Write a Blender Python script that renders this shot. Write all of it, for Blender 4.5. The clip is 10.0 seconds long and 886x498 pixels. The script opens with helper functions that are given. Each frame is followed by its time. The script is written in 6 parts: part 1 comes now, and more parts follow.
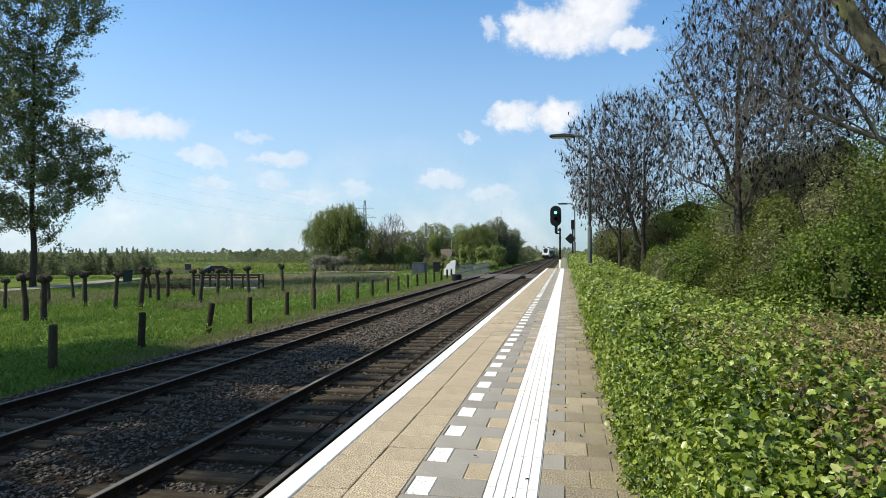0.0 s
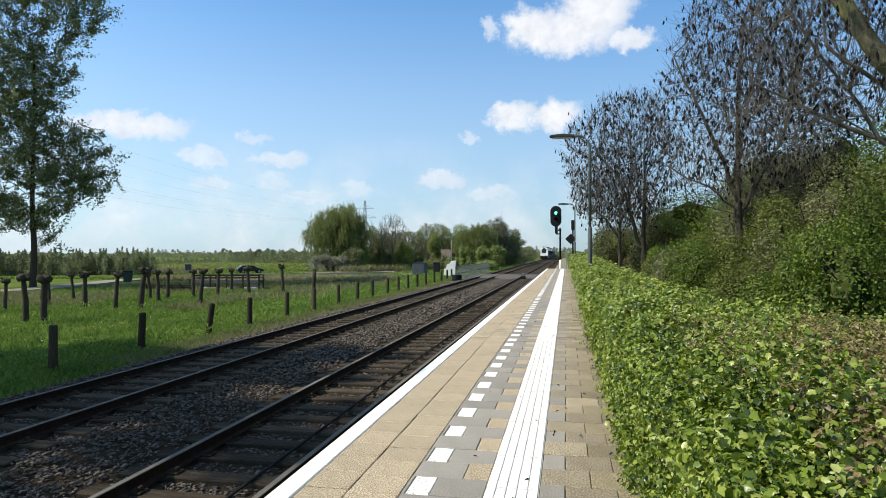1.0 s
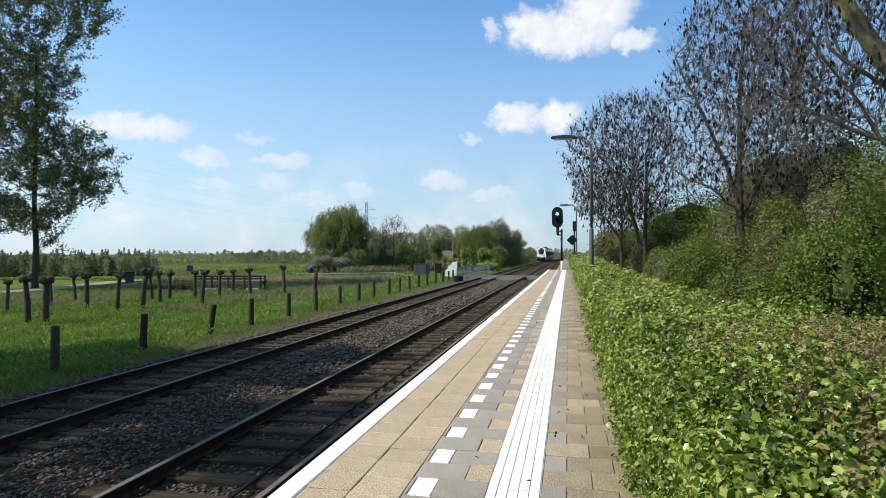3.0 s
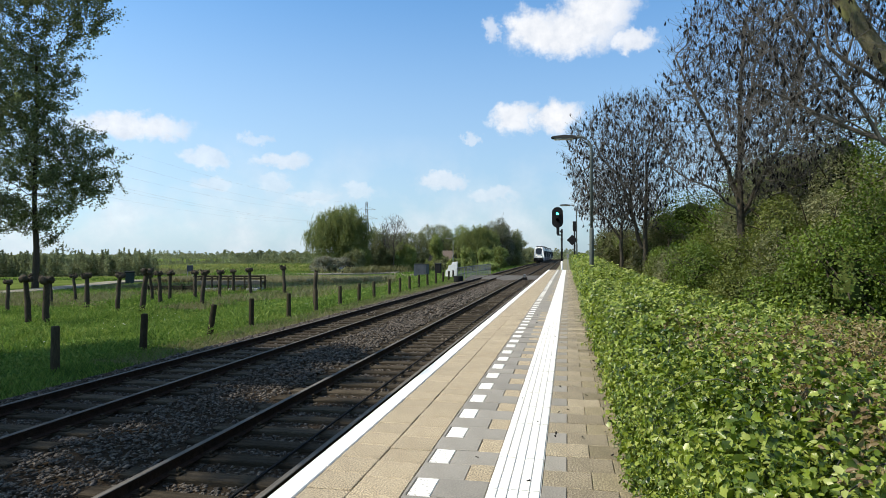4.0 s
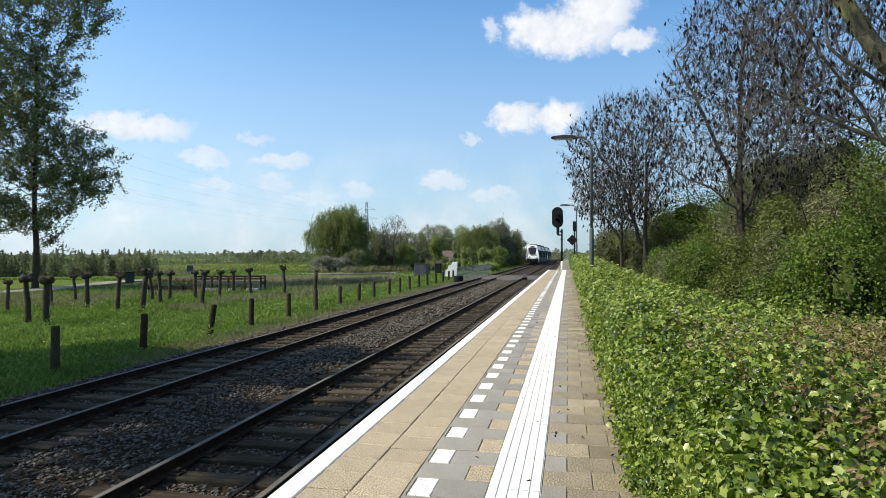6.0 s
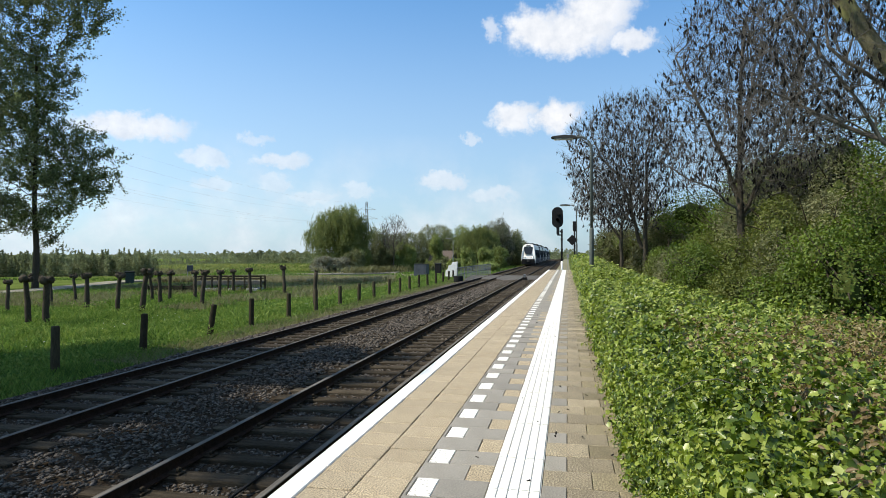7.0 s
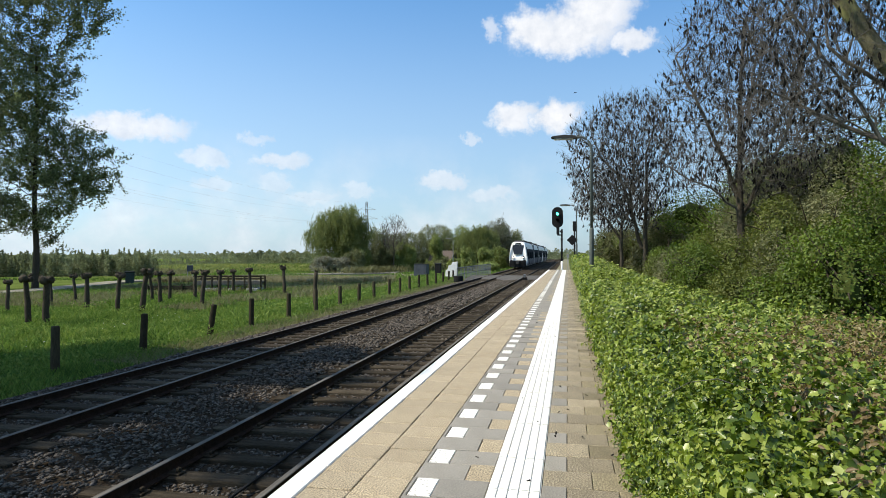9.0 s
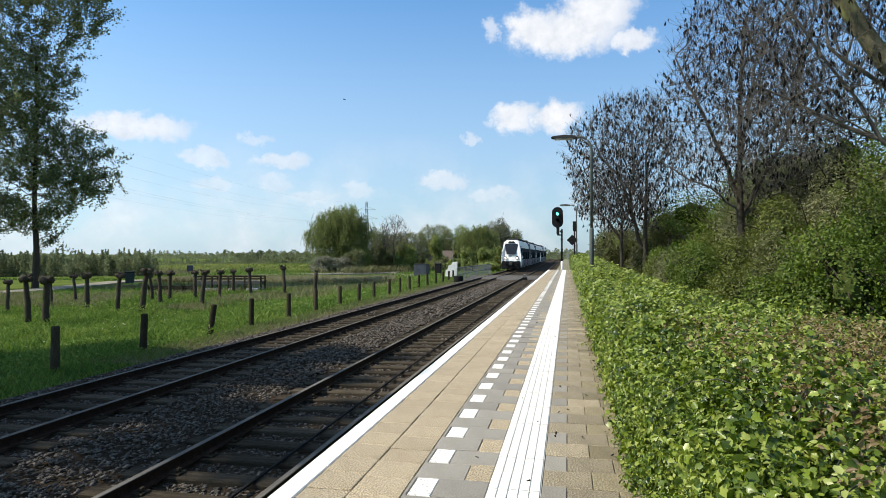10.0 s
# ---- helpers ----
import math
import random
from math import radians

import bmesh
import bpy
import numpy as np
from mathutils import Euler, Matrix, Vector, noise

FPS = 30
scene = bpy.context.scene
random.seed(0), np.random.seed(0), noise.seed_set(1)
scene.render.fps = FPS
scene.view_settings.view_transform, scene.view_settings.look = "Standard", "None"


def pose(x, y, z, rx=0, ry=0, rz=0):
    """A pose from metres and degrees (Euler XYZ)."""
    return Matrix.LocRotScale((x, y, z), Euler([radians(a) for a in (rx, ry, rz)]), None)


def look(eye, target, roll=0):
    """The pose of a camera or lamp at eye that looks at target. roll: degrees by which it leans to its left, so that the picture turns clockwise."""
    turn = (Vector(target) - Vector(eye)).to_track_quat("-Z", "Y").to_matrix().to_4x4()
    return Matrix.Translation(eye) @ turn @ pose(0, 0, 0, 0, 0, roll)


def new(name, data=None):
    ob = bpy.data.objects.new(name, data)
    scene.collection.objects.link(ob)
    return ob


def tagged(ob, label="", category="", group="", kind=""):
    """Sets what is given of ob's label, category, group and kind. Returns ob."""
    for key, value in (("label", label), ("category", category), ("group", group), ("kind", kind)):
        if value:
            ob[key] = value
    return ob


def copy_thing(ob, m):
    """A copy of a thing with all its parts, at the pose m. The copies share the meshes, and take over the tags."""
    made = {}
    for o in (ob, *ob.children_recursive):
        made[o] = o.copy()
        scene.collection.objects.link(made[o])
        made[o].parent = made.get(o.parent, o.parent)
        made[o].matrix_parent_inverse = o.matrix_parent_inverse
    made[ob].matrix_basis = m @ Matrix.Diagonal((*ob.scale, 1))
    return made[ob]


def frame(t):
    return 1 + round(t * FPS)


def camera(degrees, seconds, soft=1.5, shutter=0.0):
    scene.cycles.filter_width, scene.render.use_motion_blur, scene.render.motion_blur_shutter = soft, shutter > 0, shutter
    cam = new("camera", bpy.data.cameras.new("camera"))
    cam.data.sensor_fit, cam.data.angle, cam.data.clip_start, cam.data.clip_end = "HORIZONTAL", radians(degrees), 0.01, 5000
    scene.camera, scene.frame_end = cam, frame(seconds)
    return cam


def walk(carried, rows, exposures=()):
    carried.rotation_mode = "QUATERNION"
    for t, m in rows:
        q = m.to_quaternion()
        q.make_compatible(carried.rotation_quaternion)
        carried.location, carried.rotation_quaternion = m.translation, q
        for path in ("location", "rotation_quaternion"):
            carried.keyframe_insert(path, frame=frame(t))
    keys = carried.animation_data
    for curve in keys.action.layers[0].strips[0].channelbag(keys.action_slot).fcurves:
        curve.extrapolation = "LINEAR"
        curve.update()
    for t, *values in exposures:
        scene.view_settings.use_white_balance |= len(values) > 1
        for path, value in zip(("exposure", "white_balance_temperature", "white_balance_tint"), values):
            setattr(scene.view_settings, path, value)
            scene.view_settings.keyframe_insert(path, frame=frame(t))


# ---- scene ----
cam = camera(71.0, 10.0, soft=0.9)
EYE = (0.0, 0.0, 2.30)


def aim(left, up):
    """Camera pose from its heading left of the track and its upward tilt, in degrees."""
    return pose(EYE[0], EYE[1], EYE[2], 90 + up, 0, left)


walk(cam, [(0.0, aim(11.20, 0.34)), (0.9, aim(11.21, 0.36)), (1.6, aim(11.27, 0.40)),
           (2.1, aim(11.30, 0.41)), (2.6, aim(11.33, 0.46)), (4.0, aim(11.36, 0.47)), (10.0, aim(11.36, 0.47))])

# ---- sky, sun, exposure ----
SUN_ELEV, SUN_LEFT = 46.0, 112.0   # degrees; SUN_LEFT is counted from the track's direction to the left
scene.view_settings.exposure = 0.0


def sky_world():
    w = bpy.data.worlds.new("sky")
    scene.world = w
    w.use_nodes = True
    nt = w.node_tree
    nt.nodes.clear()
    N, L = nt.nodes.new, nt.links.new

    def m(op, a, b=None, c=None, clamp=False):
        n = N("ShaderNodeMath")
        n.operation, n.use_clamp = op, clamp
        for i, v in enumerate((a, b, c)):
            if v is None:
                continue
            if isinstance(v, (int, float)):
                n.inputs[i].default_value = v
            else:
                L(v, n.inputs[i])
        return n.outputs[0]

    out, bg, sky = N("ShaderNodeOutputWorld"), N("ShaderNodeBackground"), N("ShaderNodeTexSky")
    sky.sky_type, sky.sun_disc = "NISHITA", False
    sky.sun_elevation, sky.sun_rotation = radians(SUN_ELEV), radians(-SUN_LEFT)
    sky.air_density, sky.dust_density, sky.ozone_density, sky.altitude = 1.0, 0.8, 2.0, 0
    tc, sep = N("ShaderNodeTexCoord"), N("ShaderNodeSeparateXYZ")
    L(tc.outputs["Generated"], sep.inputs[0])
    az = m("MULTIPLY", m("ARCTAN2", sep.outputs[0], sep.outputs[1]), 57.2958)
    el = m("MULTIPLY", m("ARCSINE", sep.outputs[2]), 57.2958)
    pos = N("ShaderNodeCombineXYZ")
    L(az, pos.inputs[0]), L(el, pos.inputs[1])

    def cloud_noise(scale, detail, rough):
        n = N("ShaderNodeTexNoise")
        n.inputs["Scale"].default_value, n.inputs["Detail"].default_value, n.inputs["Roughness"].default_value = scale, detail, rough
        L(pos.outputs[0], n.inputs["Vector"])
        return n
    n1, n2 = cloud_noise(0.55, 7, 0.62), cloud_noise(0.16, 5, 0.55)
    s1 = N("ShaderNodeSeparateColor")
    L(n1.outputs["Color"], s1.inputs[0])
    wx = m("MULTIPLY", m("SUBTRACT", s1.outputs[0], 0.5), 4.2)
    wy = m("MULTIPLY", m("SUBTRACT", s1.outputs[1], 0.5), 3.0)
    ax, ay = m("ADD", az, wx), m("ADD", el, wy)

    def puff(a, e, ra, re, power):
        d2 = m("ADD", m("POWER", m("ABSOLUTE", m("DIVIDE", m("SUBTRACT", ax, a), ra)), 2.0),
               m("POWER", m("ABSOLUTE", m("DIVIDE", m("SUBTRACT", ay, e), re)), 2.0))
        r = N("ShaderNodeMapRange")
        r.interpolation_type = "SMOOTHSTEP"
        L(d2, r.inputs[0])
        r.inputs[1].default_value, r.inputs[2].default_value = 1.42, 0.20
        r.inputs[3].default_value, r.inputs[4].default_value = 0.0, power
        return r.outputs[0]
    mask = None
    for c in CLOUDS:
        p = puff(*c)
        mask = p if mask is None else m("MAXIMUM", mask, p)
    # thin veil near the horizon
    veil = N("ShaderNodeMapRange")
    L(n2.outputs["Fac"], veil.inputs[0])
    veil.inputs[1].default_value, veil.inputs[2].default_value, veil.inputs[4].default_value = 0.42, 0.68, 0.55
    low = N("ShaderNodeMapRange")
    L(el, low.inputs[0])
    low.inputs[1].default_value, low.inputs[2].default_value, low.inputs[3].default_value, low.inputs[4].default_value = 3.0, 11.0, 1.0, 0.0
    mask = m("MAXIMUM", mask, m("MULTIPLY", veil.outputs[0], low.outputs[0]))
    # scattered cumulus added above the view, unseen, to whiten the fill light
    n3 = cloud_noise(0.055, 6, 0.6)
    more, high = N("ShaderNodeMapRange"), N("ShaderNodeMapRange")
    L(n3.outputs["Fac"], more.inputs[0])
    more.inputs[1].default_value, more.inputs[2].default_value, more.inputs[4].default_value = 0.48, 0.60, 0.85
    L(el, high.inputs[0])
    high.inputs[1].default_value, high.inputs[2].default_value = 27.0, 36.0
    mask = m("MAXIMUM", mask, m("MULTIPLY", more.outputs[0], high.outputs[0]))
    # white body, slightly grey base
    body = N("ShaderNodeMix")
    body.data_type = "RGBA"
    L(n1.outputs["Fac"], body.inputs[0])
    body.inputs[6].default_value, body.inputs[7].default_value = (5.6, 6.4, 7.7, 1), (12.2, 12.0, 11.8, 1)
    mix = N("ShaderNodeMix")
    mix.data_type = "RGBA"
    L(mask, mix.inputs[0])
    hazed = N("ShaderNodeMix")
    hazed.data_type = "RGBA"
    hz = N("ShaderNodeMapRange")
    hz.interpolation_type = "SMOOTHSTEP"
    L(el, hz.inputs[0])
    hz.inputs[1].default_value, hz.inputs[2].default_value, hz.inputs[3].default_value, hz.inputs[4].default_value = -2.0, 29.0, 0.76, 0.0
    L(hz.outputs[0], hazed.inputs[0])
    gain = N("ShaderNodeMix")
    gain.data_type, gain.blend_type = "RGBA", "MULTIPLY"
    gain.inputs[0].default_value, gain.inputs[7].default_value = 1.0, SKY_TINT
    L(sky.outputs[0], gain.inputs[6])
    L(gain.outputs[2], hazed.inputs[6])
    # the haze is brighter on the sun's side
    sd = N("ShaderNodeVectorMath")
    sd.operation = "DOT_PRODUCT"
    L(tc.outputs["Generated"], sd.inputs[0])
    sd.inputs[1].default_value = (-math.sin(radians(SUN_LEFT)), math.cos(radians(SUN_LEFT)), 0)
    lit = N("ShaderNodeVectorMath")
    lit.operation = "SCALE"
    lit.inputs[0].default_value = (6.75, 8.0, 9.2)
    L(m("MULTIPLY_ADD", sd.outputs["Value"], 0.36, 0.90), lit.inputs["Scale"])
    L(lit.outputs[0], hazed.inputs[7])
    L(hazed.outputs[2], mix.inputs[6]), L(body.outputs[2], mix.inputs[7])
    L(mix.outputs[2], bg.inputs[0])
    bg.inputs[1].default_value = 0.10
    L(bg.outputs[0], out.inputs[0])


SKY_TINT = (0.98, 1.70, 2.10, 1)
# azimuth right of the track, elevation, half width, half height, density
CLOUDS = [(0.0, 19.2, 5.2, 1.9, 1.0), (2.5, 20.9, 3.6, 2.2, 1.0), (-3.0, 19.8, 2.6, 1.9, 1.0), (5.6, 18.3, 2.2, 1.0, 0.9), (-6.9, 19.8, 0.9, 1.2, 0.6),
          (-4.9, 12.2, 2.1, 1.5, 0.95), (-1.1, 12.3, 2.4, 1.5, 1.0), (-8.6, 10.6, 0.7, 0.5, 0.5),
          (-11.5, 6.8, 2.6, 0.9, 0.6), (-6.8, 5.5, 2.6, 0.8, 0.5), (-38.0, 10.4, 4.6, 1.15, 0.85), (-32.3, 8.3, 2.2, 0.8, 0.55),
          (-26.0, 8.2, 2.6, 0.8, 0.6), (-28.3, 9.9, 1.2, 0.5, 0.4), (-31.5, 6.2, 2.2, 0.8, 0.45), (-26.5, 6.2, 1.8, 0.9, 0.42), (-23.0, 5.2, 2.4, 0.7, 0.45), (-19.0, 5.9, 1.6, 0.7, 0.4)]
sky_world()
sun = new("sun", bpy.data.lights.new("sun", "SUN"))
sun.data.energy, sun.data.angle, sun.data.color = 6.3, radians(0.53), (1.0, 0.915, 0.77)
_d = Vector((-math.sin(radians(SUN_LEFT)) * math.cos(radians(SUN_ELEV)), math.cos(radians(SUN_LEFT)) * math.cos(radians(SUN_ELEV)), math.sin(radians(SUN_ELEV))))
sun.matrix_world = look(_d * 60, (0, 0, 0))

# ---- materials ----


def surface(name, dark, light, scale=6.0, rough=0.8, bump=0.2, fine=60.0, metal=0.0, vary=0.0, island=False, spots=None, spec=0.5, stretch=(1, 1, 1), grain=0.0):
    """Two tones mixed by broad and fine noise, with relief; vary shifts the value from piece to piece."""
    mt = bpy.data.materials.new(name)
    mt.use_nodes = True
    nt = mt.node_tree
    N, L = nt.nodes.new, nt.links.new
    b = nt.nodes["Principled BSDF"]
    tc, mp = N("ShaderNodeTexCoord"), N("ShaderNodeMapping")
    L(tc.outputs["Object"], mp.inputs[0])
    mp.inputs["Scale"].default_value = stretch
    n1, n2 = N("ShaderNodeTexNoise"), N("ShaderNodeTexNoise")
    for n, s, d in ((n1, scale, 5), (n2, fine, 3)):
        n.inputs["Scale"].default_value, n.inputs["Detail"].default_value, n.inputs["Roughness"].default_value = s, d, 0.62
        L(mp.outputs[0], n.inputs["Vector"])
    add = N("ShaderNodeMath")
    add.operation = "MULTIPLY_ADD"
    L(n2.outputs["Fac"], add.inputs[0])
    add.inputs[1].default_value = 0.45
    half = N("ShaderNodeMath")
    half.operation = "MULTIPLY"
    half.inputs[1].default_value = 0.55
    L(n1.outputs["Fac"], half.inputs[0])
    L(half.outputs[0], add.inputs[2])
    ramp = N("ShaderNodeMapRange")
    ramp.inputs[1].default_value, ramp.inputs[2].default_value = 0.34, 0.66
    L(add.outputs[0], ramp.inputs[0])
    mix = N("ShaderNodeMix")
    mix.data_type = "RGBA"
    mix.inputs[6].default_value, mix.inputs[7].default_value = (*dark, 1), (*light, 1)
    L(ramp.outputs[0], mix.inputs[0])
    col = mix.outputs[2]
    if vary:
        src = N("ShaderNodeNewGeometry").outputs["Random Per Island"] if island else N("ShaderNodeObjectInfo").outputs["Random"]
        r = N("ShaderNodeMapRange")
        r.inputs[3].default_value, r.inputs[4].default_value = 1 - vary, 1 + vary
        L(src, r.inputs[0])
        hsv = N("ShaderNodeHueSaturation")
        L(r.outputs[0], hsv.inputs["Value"])
        L(col, hsv.inputs["Color"])
        col = hsv.outputs[0]
    if grain:
        g1, gr, gm = N("ShaderNodeTexNoise"), N("ShaderNodeMapRange"), N("ShaderNodeHueSaturation")
        g1.inputs["Scale"].default_value, g1.inputs["Detail"].default_value = 95, 2
        L(tc.outputs["Object"], g1.inputs["Vector"])
        L(g1.outputs["Fac"], gr.inputs[0])
        gr.inputs[1].default_value, gr.inputs[2].default_value, gr.inputs[3].default_value, gr.inputs[4].default_value = 0.36, 0.64, 1 - grain, 1 + grain
        L(gr.outputs[0], gm.inputs["Value"])
        L(col, gm.inputs["Color"])
        col = gm.outputs[0]
    if spots:
        n3, r3, m3 = N("ShaderNodeTexNoise"), N("ShaderNodeMapRange"), N("ShaderNodeMix")
        n3.inputs["Scale"].default_value, n3.inputs["Detail"].default_value = spots[1], 4
        L(tc.outputs["Object"], n3.inputs["Vector"])
        L(n3.outputs["Fac"], r3.inputs[0])
        r3.inputs[1].default_value, r3.inputs[2].default_value, r3.inputs[4].default_value = spots[2], spots[2] + 0.08, 0.85
        m3.data_type = "RGBA"
        L(r3.outputs[0], m3.inputs[0])
        L(col, m3.inputs[6])
        m3.inputs[7].default_value = (*spots[0], 1)
        col = m3.outputs[2]
    L(col, b.inputs["Base Color"])
    rr = N("ShaderNodeMapRange")
    rr.inputs[3].default_value, rr.inputs[4].default_value = max(rough - 0.12, 0.03), min(rough + 0.1, 1)
    L(n1.outputs["Fac"], rr.inputs[0])
    L(rr.outputs[0], b.inputs["Roughness"])
    b.inputs["Metallic"].default_value, b.inputs["Specular IOR Level"].default_value = metal, spec
    if bump:
        bp = N("ShaderNodeBump")
        bp.inputs["Strength"].default_value, bp.inputs["Distance"].default_value = bump, 0.02
        L(add.outputs[0], bp.inputs["Height"])
        L(bp.outputs[0], b.inputs["Normal"])
    return mt


def leafy(name, cols, gloss=0.45, through_light=0.35, patch=1.2, spec=0.4, single=0.75):
    """Leaves: each one takes its tone at random from cols; broad patches shift it; light passes through in part."""
    mt = bpy.data.materials.new(name)
    mt.use_nodes = True
    nt = mt.node_tree
    N, L = nt.nodes.new, nt.links.new
    b, out = nt.nodes["Principled BSDF"], nt.nodes["Material Output"]
    geo, tc, n1 = N("ShaderNodeNewGeometry"), N("ShaderNodeTexCoord"), N("ShaderNodeTexNoise")
    L(tc.outputs["Object"], n1.inputs["Vector"])
    n1.inputs["Scale"].default_value, n1.inputs["Detail"].default_value = patch, 2
    f = N("ShaderNodeMath")
    f.operation, f.use_clamp = "MULTIPLY_ADD", True
    L(n1.outputs["Fac"], f.inputs[0])
    f.inputs[1].default_value = 1.1
    g = N("ShaderNodeMath")
    g.operation = "MULTIPLY_ADD"
    L(geo.outputs["Random Per Island"], g.inputs[0])
    g.inputs[1].default_value, g.inputs[2].default_value = single, -0.045 - single / 2
    L(g.outputs[0], f.inputs[2])
    ramp = N("ShaderNodeValToRGB")
    els = ramp.color_ramp.elements
    while len(els) < len(cols):
        els.new(0.5)
    for i, c in enumerate(cols):
        els[i].position, els[i].color = i / (len(cols) - 1), (*c, 1)
    L(f.outputs[0], ramp.inputs[0])
    L(ramp.outputs[0], b.inputs["Base Color"])
    b.inputs["Roughness"].default_value, b.inputs["Specular IOR Level"].default_value = gloss, spec
    tr, ms = N("ShaderNodeBsdfTranslucent"), N("ShaderNodeMixShader")
    hs = N("ShaderNodeHueSaturation")
    hs.inputs["Saturation"].default_value, hs.inputs["Value"].default_value = 1.1, 1.3
    L(ramp.outputs[0], hs.inputs["Color"])
    L(hs.outputs[0], tr.inputs[0])
    ms.inputs[0].default_value = through_light
    L(b.outputs[0], ms.inputs[1]), L(tr.outputs[0], ms.inputs[2]), L(ms.outputs[0], out.inputs[0])
    return mt


def glow(name, colour, power):
    mt = bpy.data.materials.new(name)
    mt.use_nodes = True
    b = mt.node_tree.nodes["Principled BSDF"]
    b.inputs["Base Color"].default_value = (*colour, 1)
    b.inputs["Emission Color"].default_value, b.inputs["Emission Strength"].default_value = (*colour, 1), power
    return mt


M_BALLAST = surface("ballast_stone", (0.025, 0.021, 0.017), (0.165, 0.142, 0.117), 30, 0.95, 0.4, 90, vary=0.45, island=True, spec=0.1)
M_BED = surface("track_bed", (0.017, 0.012, 0.007), (0.058, 0.043, 0.028), 14, 0.95, 1.0, 45, spec=0.05)
M_SLEEPER = surface("sleeper_wood", (0.021, 0.017, 0.011), (0.082, 0.066, 0.046), 5, 0.95, 0.5, 40, spec=0.05, vary=0.35, stretch=(0.4, 3, 3))
M_RAIL = surface("rail_rust", (0.016, 0.010, 0.007), (0.045, 0.028, 0.02), 9, 0.9, 0.2, 60, spec=0.08)
M_RAILTOP = surface("rail_head", (0.075, 0.066, 0.056), (0.16, 0.145, 0.125), 3, 0.7, 0.02, 30, spec=0.06, stretch=(1, 0.05, 1))
M_TILE = surface("beige_paver", (0.285, 0.225, 0.14), (0.42, 0.345, 0.23), 4, 0.9, 0.6, 75, vary=0.07, grain=0.58, spots=((0.17, 0.14, 0.10), 2.2, 0.66))
M_TILEJ = surface("beige_paver_far", (0.285, 0.225, 0.14), (0.42, 0.345, 0.23), 4, 0.9, 0.6, 75, vary=0.07, island=True, grain=0.58, spots=((0.17, 0.14, 0.10), 2.2, 0.66))
M_TILED = surface("brown_paver", (0.18, 0.147, 0.094), (0.33, 0.276, 0.185), 5, 0.9, 0.6, 75, vary=0.22, grain=0.52, spots=((0.13, 0.115, 0.07), 2.6, 0.6))
M_TILEDJ = surface("brown_paver_far", (0.18, 0.147, 0.094), (0.33, 0.276, 0.185), 5, 0.9, 0.6, 75, vary=0.22, island=True, grain=0.52, spots=((0.13, 0.115, 0.07), 2.6, 0.6))
M_TILEM = surface("grimy_paver", (0.135, 0.112, 0.062), (0.275, 0.228, 0.140), 3.5, 0.9, 0.6, 60, vary=0.2, grain=0.5, spots=((0.085, 0.085, 0.04), 3.2, 0.54))
M_TILEMJ = surface("grimy_paver_far", (0.135, 0.112, 0.062), (0.275, 0.228, 0.140), 3.5, 0.9, 0.6, 60, vary=0.2, island=True, grain=0.5, spots=((0.085, 0.085, 0.04), 3.2, 0.54))
M_GREY = surface("grey_paver", (0.192, 0.176, 0.145), (0.285, 0.262, 0.222), 5, 0.9, 0.3, 90, vary=0.13, grain=0.12, spots=((0.16, 0.145, 0.12), 3, 0.62))
M_GREYJ = surface("grey_paver_far", (0.192, 0.176, 0.145), (0.285, 0.262, 0.222), 5, 0.9, 0.3, 90, vary=0.13, island=True, grain=0.12)
M_WHITE = surface("white_marking", (0.68, 0.66, 0.60), (0.83, 0.81, 0.75), 5, 0.75, 0.12, 90, spots=((0.40, 0.36, 0.29), 21, 0.67))
M_BLOCK = surface("worn_white_block", (0.66, 0.64, 0.57), (0.80, 0.78, 0.71), 5, 0.8, 0.15, 90, vary=0.05, spots=((0.26, 0.24, 0.20), 38, 0.57))
M_BLOCKJ = surface("worn_white_block_far", (0.66, 0.64, 0.57), (0.80, 0.78, 0.71), 5, 0.8, 0.15, 90, vary=0.05, island=True)
M_SOILSTRIP = surface("dry_field_strip", (0.060, 0.056, 0.026), (0.125, 0.112, 0.058), 0.8, 1.0, 0.6, 14, spec=0.02)
M_JOINT = surface("joint_sand", (0.11, 0.092, 0.062), (0.23, 0.195, 0.14), 12, 0.95, 0.5, 90)
M_CONC = surface("concrete", (0.26, 0.25, 0.235), (0.40, 0.39, 0.37), 4, 0.9, 0.25, 70)
M_PLANK = surface("weathered_deck", (0.085, 0.078, 0.066), (0.165, 0.152, 0.130), 6, 0.9, 0.3, 50, spec=0.1)
M_WOOD = surface("fence_wood", (0.024, 0.020, 0.012), (0.070, 0.058, 0.036), 10, 0.95, 0.5, 60, vary=0.3, spec=0.1, stretch=(4, 4, 0.5))
M_BARK = surface("bark", (0.080, 0.074, 0.046), (0.23, 0.212, 0.135), 12, 0.9, 0.7, 50, stretch=(3, 3, 0.7), spec=0.15, spots=((0.33, 0.33, 0.13), 2.2, 0.50))
M_TRUNK = surface("grey_brown_bark", (0.030, 0.025, 0.018), (0.090, 0.078, 0.056), 12, 0.9, 0.7, 50, stretch=(3, 3, 0.7), spec=0.12)
M_BARKD = surface("dark_bark", (0.026, 0.021, 0.015), (0.085, 0.07, 0.05), 12, 0.95, 0.7, 50, spec=0.1, stretch=(3, 3, 0.7))
M_TWIG = surface("twig", (0.044, 0.040, 0.034), (0.158, 0.146, 0.126), 6, 0.9, 0.2, 40, spec=0.15)
M_KEYS = surface("dry_seed", (0.008, 0.0075, 0.007), (0.030, 0.027, 0.024), 8, 0.95, 0.2, 60, vary=0.45, island=True, spec=0.1)
